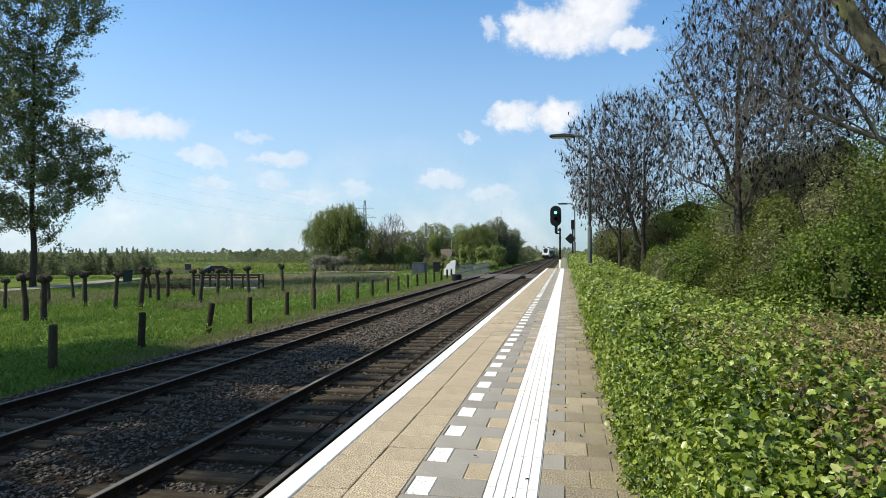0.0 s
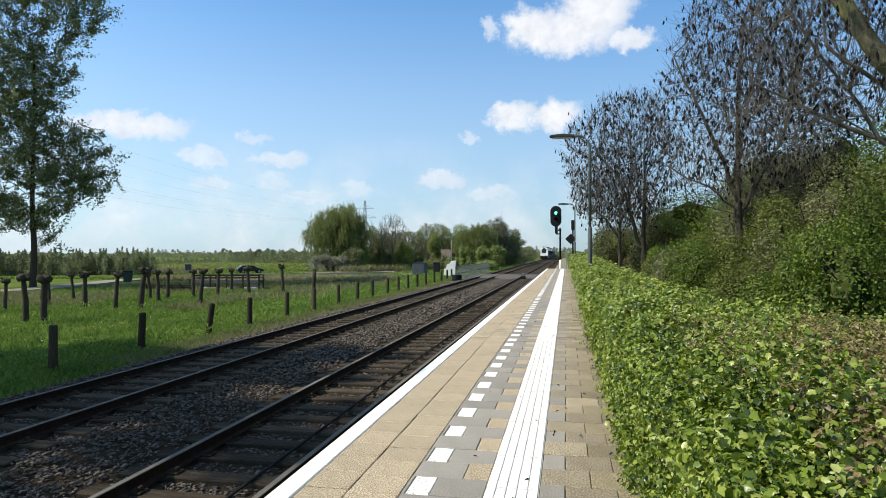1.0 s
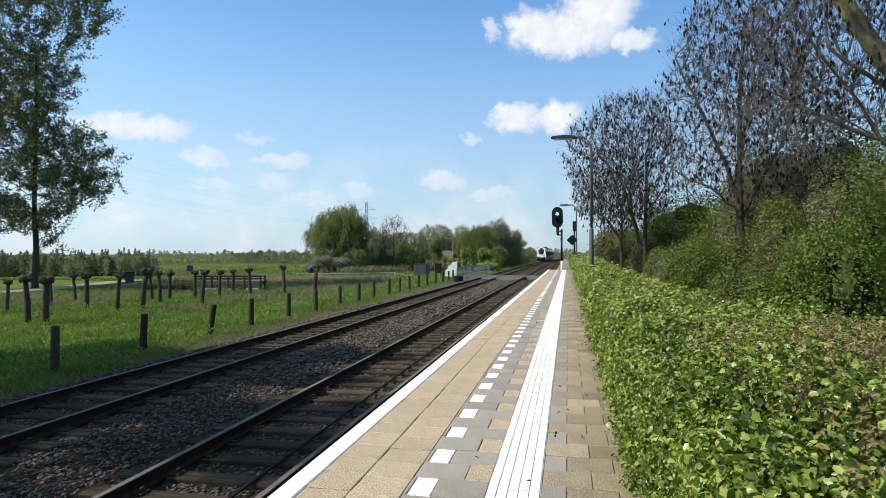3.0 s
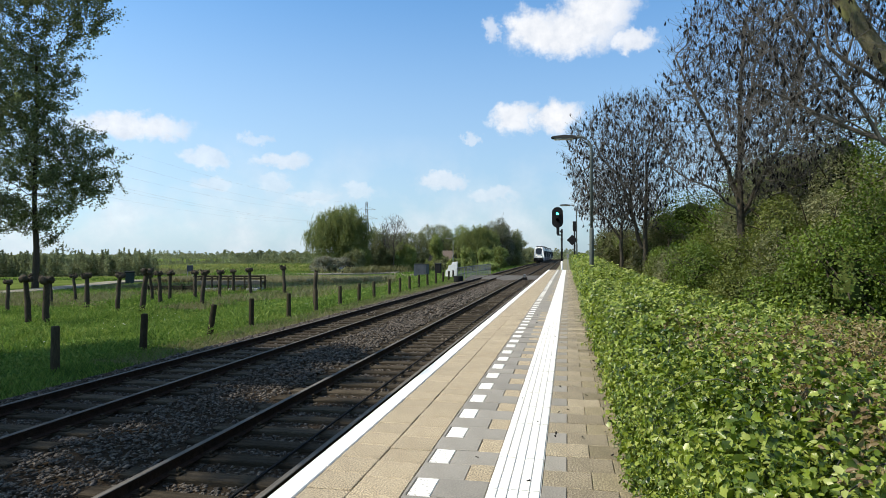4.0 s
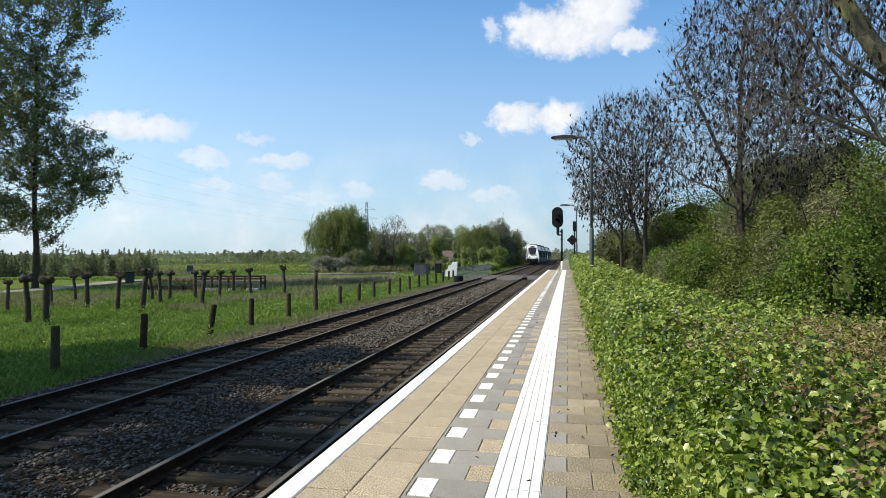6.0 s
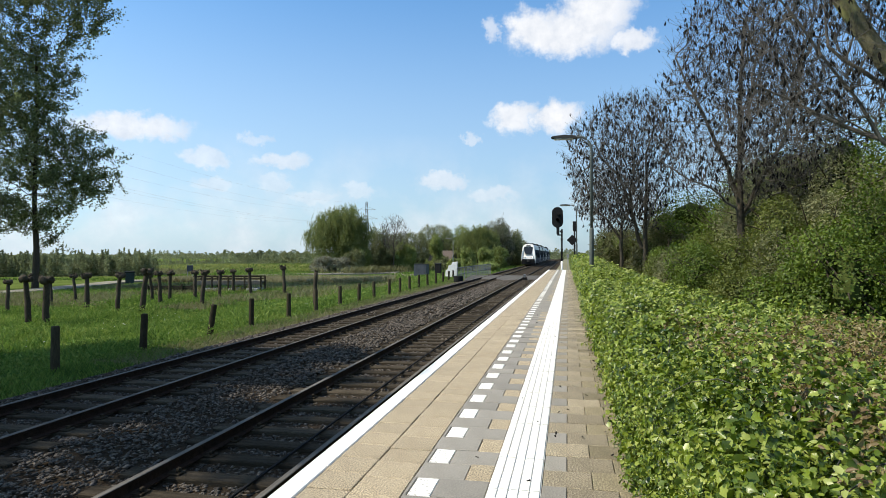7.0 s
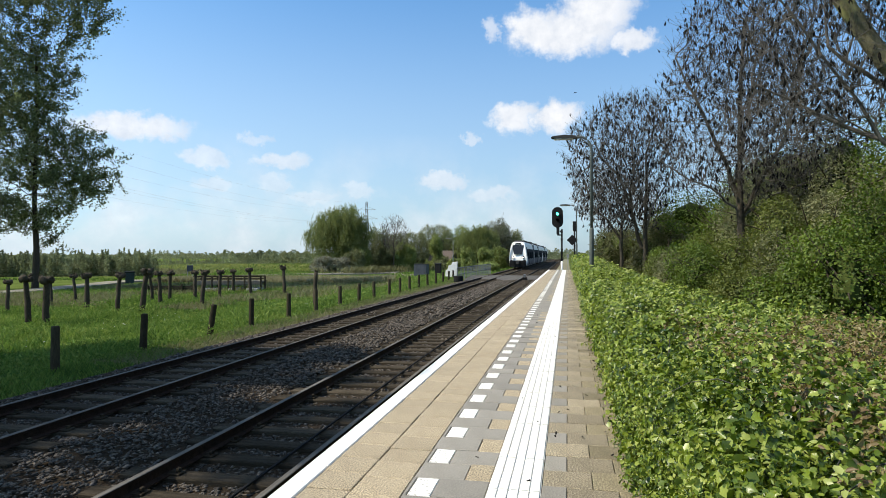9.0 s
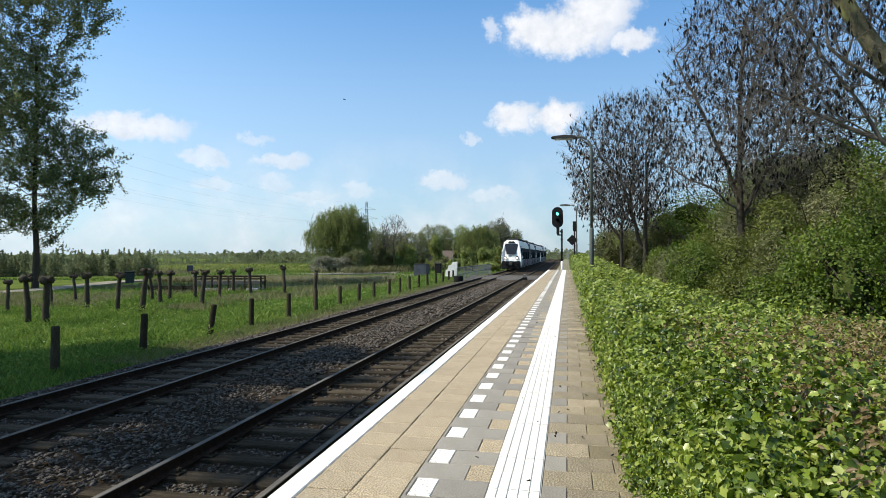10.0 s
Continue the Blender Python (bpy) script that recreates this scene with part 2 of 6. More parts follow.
M_GRASS = leafy("grass", [(0.046, 0.084, 0.020), (0.094, 0.160, 0.032), (0.155, 0.226, 0.050), (0.228, 0.278, 0.078)], 0.8, 0.3, 0.35, 0.12)
M_SOIL = surface("field_ground", (0.050, 0.073, 0.018), (0.125, 0.158, 0.040), 0.35, 1.0, 0.6, 9, spec=0.0)
M_VERGE = surface("dry_verge", (0.10, 0.095, 0.045), (0.24, 0.215, 0.12), 1.4, 0.95, 0.5, 25)
M_HEDGE = leafy("hedge_leaf", [(0.034, 0.060, 0.009), (0.092, 0.140, 0.016), (0.175, 0.232, 0.028), (0.30, 0.345, 0.075)], 0.34, 0.30, 2.2, 0.34, 1.15)
M_HEDGERED = leafy("young_red_leaf", [(0.13, 0.080, 0.034), (0.185, 0.138, 0.056), (0.25, 0.220, 0.090)], 0.42, 0.3, 2.0)
M_HEDGETIP = leafy("pale_young_leaf", [(0.13, 0.185, 0.028), (0.23, 0.29, 0.055), (0.36, 0.40, 0.13)], 0.34, 0.34, 2.2, 0.34, 1.0)
# tone of the shrubs' filler lumps, darkened to stand for inner shade
M_FARCORE = surface("shrub_core_shade", (0.026, 0.036, 0.009), (0.082, 0.102, 0.026), 3.5, 0.95, 1.0, 18, spec=0.05)
# near-black tone that paints the shade between the hedge leaves
M_CORE = surface("hedge_core_shade", (0.012, 0.018, 0.006), (0.035, 0.05, 0.015), 9, 0.95, 0.6, 40)
M_BUSH = [leafy("shrub_leaf_%s" % k, c, 0.55, 0.32, 0.7, 0.3, 0.6) for k, c in (
    ("olive", [(0.055, 0.072, 0.013), (0.108, 0.130, 0.025), (0.170, 0.190, 0.043)]),
    ("fresh", [(0.048, 0.080, 0.010), (0.098, 0.146, 0.018), (0.160, 0.208, 0.033)]),
    ("grey", [(0.080, 0.089, 0.037), (0.150, 0.158, 0.068), (0.23, 0.234, 0.115)]),
    # leaf tone darkened to paint the shade under the bare trees
    ("dark", [(0.040, 0.043, 0.015), (0.078, 0.082, 0.027), (0.130, 0.132, 0.048)]))]
# far-wood leaf tones, paled and greyed to put aerial haze into the colour
M_WOODS = [leafy("hazed_wood_leaf_%s" % k, c, 0.6, 0.3, 0.3) for k, c in (
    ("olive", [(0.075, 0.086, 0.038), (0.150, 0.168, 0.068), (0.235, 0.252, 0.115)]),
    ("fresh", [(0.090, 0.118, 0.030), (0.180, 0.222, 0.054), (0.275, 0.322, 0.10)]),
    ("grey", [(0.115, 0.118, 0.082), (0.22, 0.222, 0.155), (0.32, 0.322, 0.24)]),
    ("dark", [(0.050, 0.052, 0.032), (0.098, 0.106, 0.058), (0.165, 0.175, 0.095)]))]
M_POPLAR = leafy("poplar_leaf", [(0.062, 0.078, 0.030), (0.135, 0.162, 0.066), (0.225, 0.255, 0.125)], 0.45, 0.42, 0.3)
M_WILLOW = leafy("willow_leaf", [(0.075, 0.095, 0.030), (0.150, 0.176, 0.055), (0.235, 0.258, 0.095)], 0.6, 0.4, 0.2, 0.2, 0.4)
# lightened so that the leaf colour itself carries the distance haze
M_FAR = leafy("hazed_far_foliage", [(0.110, 0.130, 0.066), (0.185, 0.209, 0.102), (0.262, 0.283, 0.148)], 0.7, 0.3, 0.06)
M_DRY = leafy("dry_grass", [(0.105, 0.112, 0.050), (0.185, 0.185, 0.086), (0.27, 0.25, 0.14)], 0.8, 0.3, 0.3, 0.12)
M_REED = leafy("reed", [(0.15, 0.138, 0.072), (0.245, 0.225, 0.115), (0.34, 0.31, 0.175)], 0.8, 0.3, 0.2)
M_RAPE = leafy("yellow_flower", [(0.14, 0.175, 0.055), (0.23, 0.265, 0.080), (0.36, 0.355, 0.10)], 0.7, 0.3, 0.12)
M_POLE = surface("grey_green_steel", (0.068, 0.080, 0.073), (0.12, 0.136, 0.124), 6, 0.6, 0.08, 60, metal=0.0, spec=0.25)
M_UMBEL = leafy("white_flower", [(0.45, 0.46, 0.40), (0.65, 0.66, 0.60)], 0.7, 0.2, 1.0)
M_BLACK = surface("black_paint", (0.008, 0.0085, 0.0085), (0.020, 0.020, 0.020), 8, 0.8, 0.05, 60, spec=0.1)
M_DARKSTEEL = surface("dark_steel", (0.03, 0.031, 0.030), (0.065, 0.065, 0.063), 8, 0.7, 0.1, 60, spec=0.15)
M_GALV = surface("galvanised", (0.17, 0.175, 0.178), (0.27, 0.275, 0.28), 6, 0.6, 0.08, 60, metal=0.3, spec=0.3)
M_TRAIN = surface("white_train_paint", (0.78, 0.755, 0.70), (0.86, 0.835, 0.785), 1.2, 0.7, 0.02, 30, spec=0.0)
M_TRAINGREY = surface("grey_train_paint", (0.040, 0.041, 0.044), (0.072, 0.073, 0.077), 1.2, 0.7, 0.02, 30, spec=0.0)
M_TRAINSIDE = surface("pale_grey_train_paint", (0.185, 0.165, 0.165), (0.25, 0.225, 0.225), 1.2, 0.7, 0.02, 30, spec=0.0)
M_GLASS = surface("dark_glass", (0.010, 0.012, 0.014), (0.022, 0.025, 0.028), 1, 0.08, 0, 10, spec=0.8)
M_SCREEN = surface("cab_glass", (0.012, 0.013, 0.015), (0.024, 0.026, 0.029), 1, 0.25, 0, 10, spec=0.35)
M_TRAINGLASS = surface("train_glass", (0.008, 0.009, 0.010), (0.016, 0.018, 0.020), 1, 0.6, 0, 10, spec=0.0)
M_CROSS = surface("worn_crossing_panel", (0.065, 0.061, 0.055), (0.140, 0.131, 0.119), 3, 0.95, 0.4, 60, spec=0.02)
M_RAILING = surface("dull_railing_paint", (0.13, 0.14, 0.14), (0.21, 0.222, 0.22), 6, 0.8, 0.1, 50, spec=0.1)
M_PALEPOLE = surface("pale_lamp_paint", (0.26, 0.265, 0.25), (0.37, 0.375, 0.355), 6, 0.7, 0.05, 50, spec=0.15)
M_PATH = surface("pale_road", (0.175, 0.158, 0.122), (0.27, 0.245, 0.195), 0.5, 0.95, 0.2, 12, spec=0.03)
M_ROOF = surface("roof_tile", (0.085, 0.068, 0.058), (0.14, 0.113, 0.097), 3, 0.9, 0.3, 40, spec=0.1)
M_BRICK = surface("house_brick", (0.16, 0.10, 0.075), (0.26, 0.17, 0.13), 6, 0.9, 0.3, 60)
M_SHED = surface("grey_boards", (0.045, 0.053, 0.063), (0.080, 0.090, 0.104), 3, 0.8, 0.2, 40, vary=0.2, spec=0.15)
M_BIN = surface("dark_green_bin", (0.010, 0.022, 0.024), (0.022, 0.040, 0.043), 4, 0.6, 0.05, 40, spec=0.3)
M_CAR = surface("black_car_paint", (0.012, 0.013, 0.017), (0.02, 0.021, 0.026), 2, 0.18, 0, 30)
M_GREENLAMP = glow("green_signal_light", (0.05, 1.0, 0.62), 9.0)
M_HEADLAMP = glow("train_head_light", (1.0, 0.95, 0.85), 5.0)

# ---- building helpers ----
rng = np.random.default_rng(7)


def fast(name, verts, faces, mats, smooth=False, index=None):
    """A mesh from arrays; all faces have the same number of corners."""
    V, Fc = np.asarray(verts, np.float32), np.asarray(faces, np.int32)
    me = bpy.data.meshes.new(name)
    n, k = Fc.shape
    me.vertices.add(len(V))
    me.vertices.foreach_set("co", V.ravel())
    me.loops.add(n * k)
    me.loops.foreach_set("vertex_index", Fc.ravel())
    me.polygons.add(n)
    me.polygons.foreach_set("loop_start", np.arange(0, n * k, k, dtype=np.int32))
    me.polygons.foreach_set("loop_total", np.full(n, k, np.int32))
    if smooth:
        me.polygons.foreach_set("use_smooth", np.ones(n, bool))
    for mt in (mats if isinstance(mats, (list, tuple)) else [mats]):
        me.materials.append(mt)
    if index is not None:
        me.polygons.foreach_set("material_index", np.asarray(index, np.int32))
    me.update(calc_edges=True)
    return me


def place(name, me, parent=None, at=None, label=""):
    ob = new(name, me)
    if parent is not None:
        ob.parent = parent
    if at is not None:
        ob.matrix_basis = at
    if label:
        ob["label"] = label
    return ob


def part(name, bm, material, parent, label="", at=None, smooth=False):
    me = bpy.data.meshes.new(name)
    bmesh.ops.recalc_face_normals(bm, faces=bm.faces)
    if smooth:
        for f in bm.faces:
            f.smooth = True
    bm.to_mesh(me)
    bm.free()
    me.materials.append(material)
    return place(name, me, parent, at, label)


def thing(name, at, label, category, group="", kind=""):
    ob = new(name)
    ob.empty_display_size = 0.2
    ob.matrix_basis = at
    return tagged(ob, label, category, group, kind)


def box(bm, x0, y0, z0, x1, y1, z1, bevel=0.0, turn=None):
    m = Matrix.LocRotScale(((x0 + x1) / 2, (y0 + y1) / 2, (z0 + z1) / 2), None, (x1 - x0, y1 - y0, z1 - z0))
    if turn is not None:
        m = turn @ m
    r = bmesh.ops.create_cube(bm, size=1, matrix=m)
    if bevel:
        es = list({e for v in r["verts"] for e in v.link_edges})
        bmesh.ops.bevel(bm, geom=es, offset=bevel, segments=1, affect="EDGES", profile=0.5)
    return bm


def B():
    return bmesh.new()


def tube_mesh(bm, pts, radii, n=8):
    """A tapered tube along pts, closed at both ends."""
    rings = []
    for i, p in enumerate(pts):
        p = Vector(p)
        d = (Vector(pts[min(i + 1, len(pts) - 1)]) - Vector(pts[max(i - 1, 0)])).normalized()
        a = d.orthogonal().normalized() if abs(d.z) < 0.99 else Vector((1, 0, 0))
        b = d.cross(a)
        rings.append([bm.verts.new(p + (a * math.cos(t) + b * math.sin(t)) * radii[i]) for t in [2 * math.pi * k / n for k in range(n)]])
    for r0, r1 in zip(rings, rings[1:]):
        for k in range(n):
            bm.faces.new((r0[k], r0[(k + 1) % n], r1[(k + 1) % n], r1[k]))
    bm.faces.new(rings[0][::-1])
    bm.faces.new(rings[-1])
    return bm


def prism(bm, outline, y0, y1, axis="y"):
    """An outline in two coordinates drawn out along an axis."""
    def p(u, v, w):
        return (u, w, v) if axis == "y" else (w, u, v) if axis == "x" else (u, v, w)
    a = [bm.verts.new(p(u, v, y0)) for u, v in outline]
    b = [bm.verts.new(p(u, v, y1)) for u, v in outline]
    bm.faces.new(a)
    bm.faces.new(b[::-1])
    for i in range(len(outline)):
        j = (i + 1) % len(outline)
        bm.faces.new((a[i], b[i], b[j], a[j]))
    return bm


def leaves(centres, size, spread=0.45, up=None, shape="leaf", bias=0.0, jitter=0.35, axis=None):
    """Many small leaves as arrays. up: preferred normals; axis: preferred directions of the midribs; shape: quad, strip, leaf or lobed."""
    C = np.asarray(centres, np.float32)
    n = len(C)
    nrm = rng.normal(size=(n, 3))
    if up is not None:
        nrm = nrm * spread + np.asarray(up)
    nrm[:, 2] += bias
    nrm /= np.linalg.norm(nrm, axis=1, keepdims=True) + 1e-9
    if axis is None:
        a = np.cross(nrm, rng.normal(size=(n, 3)))
    else:
        a = axis - nrm * (axis * nrm).sum(1, keepdims=True)
    a /= np.linalg.norm(a, axis=1, keepdims=True) + 1e-9
    b = np.cross(nrm, a)
    s = size * (1 + rng.uniform(-jitter, jitter, (n, 1)))
    if shape == "quad":
        P = [(-0.5, 0, 0), (0, -0.32, 0.09), (0.5, 0, -0.05), (0, 0.32, 0.06)]
        Fs = [(0, 1, 2, 3)]
    elif shape == "strip":
        P = [(-0.5, 0, 0), (0, -0.11, 0.03), (0.5, 0, 0.0), (0, 0.11, 0.0)]
        Fs = [(0, 1, 2, 3)]
    elif shape == "leaf":
        P = [(-0.48, 0, 0), (-0.20, -0.29, 0.07), (0.20, -0.25, 0.08), (0.54, 0, -0.08), (0.16, 0.27, 0.09), (-0.22, 0.27, 0.06)]
        Fs = [(0, 1, 2, 3), (0, 3, 4, 5)]
    else:
        # broad blade of five blunt lobes, folded along the midrib, tip and lobes hanging
        P = [(0.06, 0, 0.0), (-0.44, 0, -0.02), (-0.25, -0.33, 0.06), (0.01, -0.31, 0.08), (0.15, -0.44, 0.03), (0.33, -0.23, 0.02), (0.54, 0.0, -0.18),
             (0.33, 0.23, 0.03), (0.15, 0.44, 0.05), (0.01, 0.31, 0.09), (-0.25, 0.33, 0.05)]
        Fs = [(0, i, i % 10 + 1) for i in range(1, 11)]
    k = len(P)
    # every blade is curled and bent a little differently
    curl = rng.uniform(0.3, 2.1, (n, 1)) if shape in ("leaf", "lobed") else np.ones((n, 1))
    wide = rng.uniform(0.75, 1.1, (n, 1))
    V = np.concatenate([(C + (a * p[0] + b * p[1] * wide + nrm * p[2] * curl) * s)[:, None] for p in P], 1).reshape(-1, 3)
    F0 = np.arange(n)[:, None, None] * k + np.array(Fs)[None]
    return V, F0.reshape(-1, len(Fs[0]))


def shoots(C, D, per, length, size, shape, droop=0.35, wild=0.55):
    """Leafy shoots: per leaves set round each axis D from C, the blades reaching outwards."""
    n = len(C)
    D = np.asarray(D, float) / np.linalg.norm(D, axis=1, keepdims=True)
    base, d = np.repeat(C, per, 0), np.repeat(D, per, 0)
    m = n * per
    u = rng.random((m, 1)) ** 0.8
    out = rng.normal(size=(m, 3))
    out -= d * (out * d).sum(1, keepdims=True)
    out /= np.linalg.norm(out, axis=1, keepdims=True) + 1e-9
    ln = np.repeat(length * rng.uniform(0.35, 1.3, (n, 1)), per, 0)
    P = base + d * ln * u + out * size * rng.uniform(0.25, 0.8, (m, 1))
    nrm = d * (0.45 + 0.6 * u) + out * 0.35 + rng.normal(0, wild, (m, 3)) + np.array([[-0.12, -0.06, 0.2]])
    return leaves(P, size, 0.0, nrm, shape, jitter=0.55, axis=out - d * droop + rng.normal(0, 0.25, (m, 3)))


def merge(*vf):
    V, Fl, o = [], [], 0
    for v, f in vf:
        V.append(v)
        Fl.append(np.asarray(f) + o)
        o += len(v)
    return np.concatenate(V), np.concatenate(Fl)


def tubes(segs, sides=4):
    """Joined open tubes from an array of (x0 y0 z0 x1 y1 z1 r0 r1)."""
    S = np.asarray(segs, np.float32)
    p, q = S[:, 0:3], S[:, 3:6]
    d = q - p
    d /= np.linalg.norm(d, axis=1, keepdims=True) + 1e-9
    h = np.where(np.abs(d[:, 2:3]) > 0.9, np.array([[1.0, 0, 0]]), np.array([[0, 0, 1.0]]))
    a = np.cross(d, h)
    a /= np.linalg.norm(a, axis=1, keepdims=True) + 1e-9
    b = np.cross(d, a)
    rows = []
    for e, r in ((p, S[:, 6:7]), (q, S[:, 7:8])):
        for i in range(sides):
            t = 2 * math.pi * i / sides
            rows.append(e + (a * math.cos(t) + b * math.sin(t)) * r)
    V = np.stack(rows, 1).reshape(-1, 3)
    Fs = np.array([(i, (i + 1) % sides, sides + (i + 1) % sides, sides + i) for i in range(sides)])
    return V, (np.arange(len(S))[:, None, None] * 2 * sides + Fs[None]).reshape(-1, 4)


def colonize(lobe_list, n, trunk, step, kill, reach, seed, upward=0.12, limit=220, limbs=()):
    """Branches grown towards random points of a crown made of ellipsoids; returns nodes and parents."""
    g = np.random.default_rng(seed)
    Lb = np.array(lobe_list, float)
    w = np.prod(Lb[:, 3:6], axis=1)
    i = g.choice(len(Lb), n, p=w / w.sum())
    d = g.normal(size=(n, 3))
    d /= np.linalg.norm(d, axis=1, keepdims=True)
    A = Lb[i, :3] + d * Lb[i, 3:6] * g.random((n, 1)) ** 0.40
    nodes = [np.array(p, float) for p in trunk]
    par = [max(k - 1, 0) for k in range(len(nodes))]
    for line in limbs:
        last = int(np.argmin([np.linalg.norm(q - np.array(line[0])) for q in nodes]))
        for p in line:
            p = np.array(p, float)
            m = max(1, int(round(np.linalg.norm(p - nodes[last]) / (step * 2.2))))
            q0 = nodes[last]
            for t in range(1, m + 1):
                nodes.append(q0 + (p - q0) * t / m + g.normal(0, 0.02, 3))
                par.append(last)
                last = len(nodes) - 1
    best = np.full(len(A), 1e9)
    near = np.zeros(len(A), int)
    for k, p in enumerate(nodes):
        q = np.linalg.norm(A - p, axis=1)
        m = q < best
        best[m], near[m] = q[m], k
    kids = {}
    for _ in range(limit):
        live = best < reach
        if not live.any():
            live = best < best.min() + 0.3
        used = np.unique(near[live])
        fresh = []
        for k in used:
            v = A[live & (near == k)] - nodes[k]
            v = (v / (np.linalg.norm(v, axis=1, keepdims=True) + 1e-9)).sum(0)
            v = v / (np.linalg.norm(v) + 1e-9) + np.array([0, 0, upward]) + g.normal(0, 0.14, 3)
            v /= np.linalg.norm(v)
            if kids.get(k, 0) > 3:
                best[live & (near == k)] = 1e8
                continue
            kids[k] = kids.get(k, 0) + 1
            nodes.append(nodes[k] + v * step)
            par.append(int(k))
            fresh.append(len(nodes) - 1)
        for k in fresh:
            q = np.linalg.norm(A - nodes[k], axis=1)
            m = q < best
            best[m], near[m] = q[m], k
        keep = best > kill
        A, best, near = A[keep], best[keep], near[keep]
        if len(A) < 5 or not fresh:
            break
    return np.array(nodes), np.array(par)


def pipe_radii(par, tip, power=2.3):
    r = np.zeros(len(par))
    has = np.zeros(len(par), bool)
    has[par[1:]] = True
    r[~has] = tip ** power
    for k in range(len(par) - 1, 0, -1):
        r[par[k]] += r[k]
    return r ** (1 / power), ~has


def skeleton_segments(nodes, par, rad):
    k = np.arange(1, len(par))
    k = k[par[1:] != k]
    a = np.minimum(rad[par[k]], rad[k] * 1.35)
    return np.concatenate([nodes[par[k]], nodes[k], a[:, None], rad[k][:, None]], 1)


def twigs_from(nodes, par, pick, per, length, seed, rise=0.5):
    """Short straight twigs leaving the picked nodes; gives segments and their tips."""
    g = np.random.default_rng(seed)
    base = np.repeat(pick, per)
    d = nodes[base] - nodes[par[base]]
    d /= np.linalg.norm(d, axis=1, keepdims=True) + 1e-9
    d = d * 0.8 + g.normal(0, 0.55, d.shape) + np.array([0, 0, rise])
    d /= np.linalg.norm(d, axis=1, keepdims=True)
    e = nodes[base] + d * length * g.uniform(0.4, 1.3, (len(base), 1))
    return np.concatenate([nodes[base], e], 1), e

# ---- ground ----
PLAT_Z, PLAT_END = 0.86, 58.5
EDGE_X = -1.748
FIELD_Z = -0.95


def smooth(a, b, v):
    t = min(max((v - a) / (b - a), 0.0), 1.0)
    return t * t * (3 - 2 * t)


def ground_z(x, y):
    if x > -1.9:
        bank = 0.80 * (1 - smooth(54, 58, y)) - 0.30 * smooth(54, 58, y)
        return bank * smooth(-1.9, -1.75, x) - 0.35 * (1 - smooth(-1.9, -1.75, x)) - 0.4 * smooth(3.0, 7.0, x)
    if x > -10.2:
        return -0.35
    drop = smooth(-10.2, -20.0, x)
    level = smooth(57.0, 62.0, y) * (1 - smooth(72.0, 84.0, y)) * (1 - smooth(-11, -24.0, x) if x > -24 else 0)
    z = -0.36 + (FIELD_Z + 0.36) * drop
    z = z * (1 - level) - 0.12 * level
    # low green dyke in the distance
    far = -0.197 * x + 0.98 * y
    dyke = smooth(103, 113, far) * (1 - smooth(122, 134, far)) * smooth(-82, -70, x) * (1 - smooth(-47, -42, x))
    return z + 1.15 * dyke


def ground():
    xs = [-2500, -1200, -600, -350, -240] + list(range(-190, -60, 10)) + [-56, -52, -48, -44, -40, -36, -32, -28, -24, -22, -20, -18, -16, -14, -13, -12, -11.4, -10.8, -10.2, -9.6, -6, -3, -1.92, -1.84, -1.74,
          -1, 0, 1, 2, 3, 3.6, 4.2, 5, 6, 7, 9, 12, 18, 30, 60, 120, 300, 800, 2500]
    ys = [-400, -120, -50, -20, -8, 0, 4, 8] + list(range(10, 100, 3)) + list(range(100, 180, 4)) + [190, 210, 240, 300, 400, 600, 900, 1500, 2500]
    V = [(x, y, ground_z(x, y) + (0.05 * noise.noise((x * 0.3, y * 0.3, 0)) if x < -10.5 and abs(x) < 200 else 0)) for y in ys for x in xs]
    w = len(xs)
    Fq = [(j * w + i, j * w + i + 1, (j + 1) * w + i + 1, (j + 1) * w + i) for j in range(len(ys) - 1) for i in range(w - 1)]
    ob = place("ground", fast("ground", V, Fq, M_SOIL, True))
    tagged(ob, "green meadow ground beside the railway reaching the horizon", "ground", kind="structure")


ground()


def strip(name, pts, width, z, mat, label, category, lift=0.0):
    """A flat road with thickness along a line of points."""
    bm = B()
    rows = []
    for i, p in enumerate(pts):
        a, b = Vector(pts[max(i - 1, 0)]), Vector(pts[min(i + 1, len(pts) - 1)])
        d = (b - a).normalized()
        nrm = Vector((-d.y, d.x))
        l, r = Vector(p) + nrm * width / 2, Vector(p) - nrm * width / 2
        zz = z(p) if callable(z) else z
        rows.append([bm.verts.new((l.x, l.y, zz)), bm.verts.new((r.x, r.y, zz)), bm.verts.new((r.x, r.y, zz - 0.25)), bm.verts.new((l.x, l.y, zz - 0.25))])
    for a, b in zip(rows, rows[1:]):
        for k in range(4):
            bm.faces.new((a[k], a[(k + 1) % 4], b[(k + 1) % 4], b[k]))
    bm.faces.new(rows[0][::-1]), bm.faces.new(rows[-1])
    ob = part(name, bm, mat, None)
    return tagged(ob, label, category, kind="structure")


ROAD = [(-60, 10), (-46, 36), (-45.5, 47), (-50, 62), (-50.5, 72), (-48, 82), (-43, 89.5), (-37.9, 95), (-34.2, 100.5), (-30.9, 105), (-27.4, 110.8), (-25.5, 114.2), (-23.2, 118.8), (-21.3, 124.3), (-19.0, 140), (-19, 170)]
LANE = [(-11.0, 66), (-14.5, 72), (-20, 84), (-27, 97), (-31.5, 104)]


def road_z(p):
    return max(ground_z(p[0], p[1]), FIELD_Z) + 0.16


strip("road", ROAD, 2.8, road_z, M_PATH, "pale narrow country road through the meadow", "road")

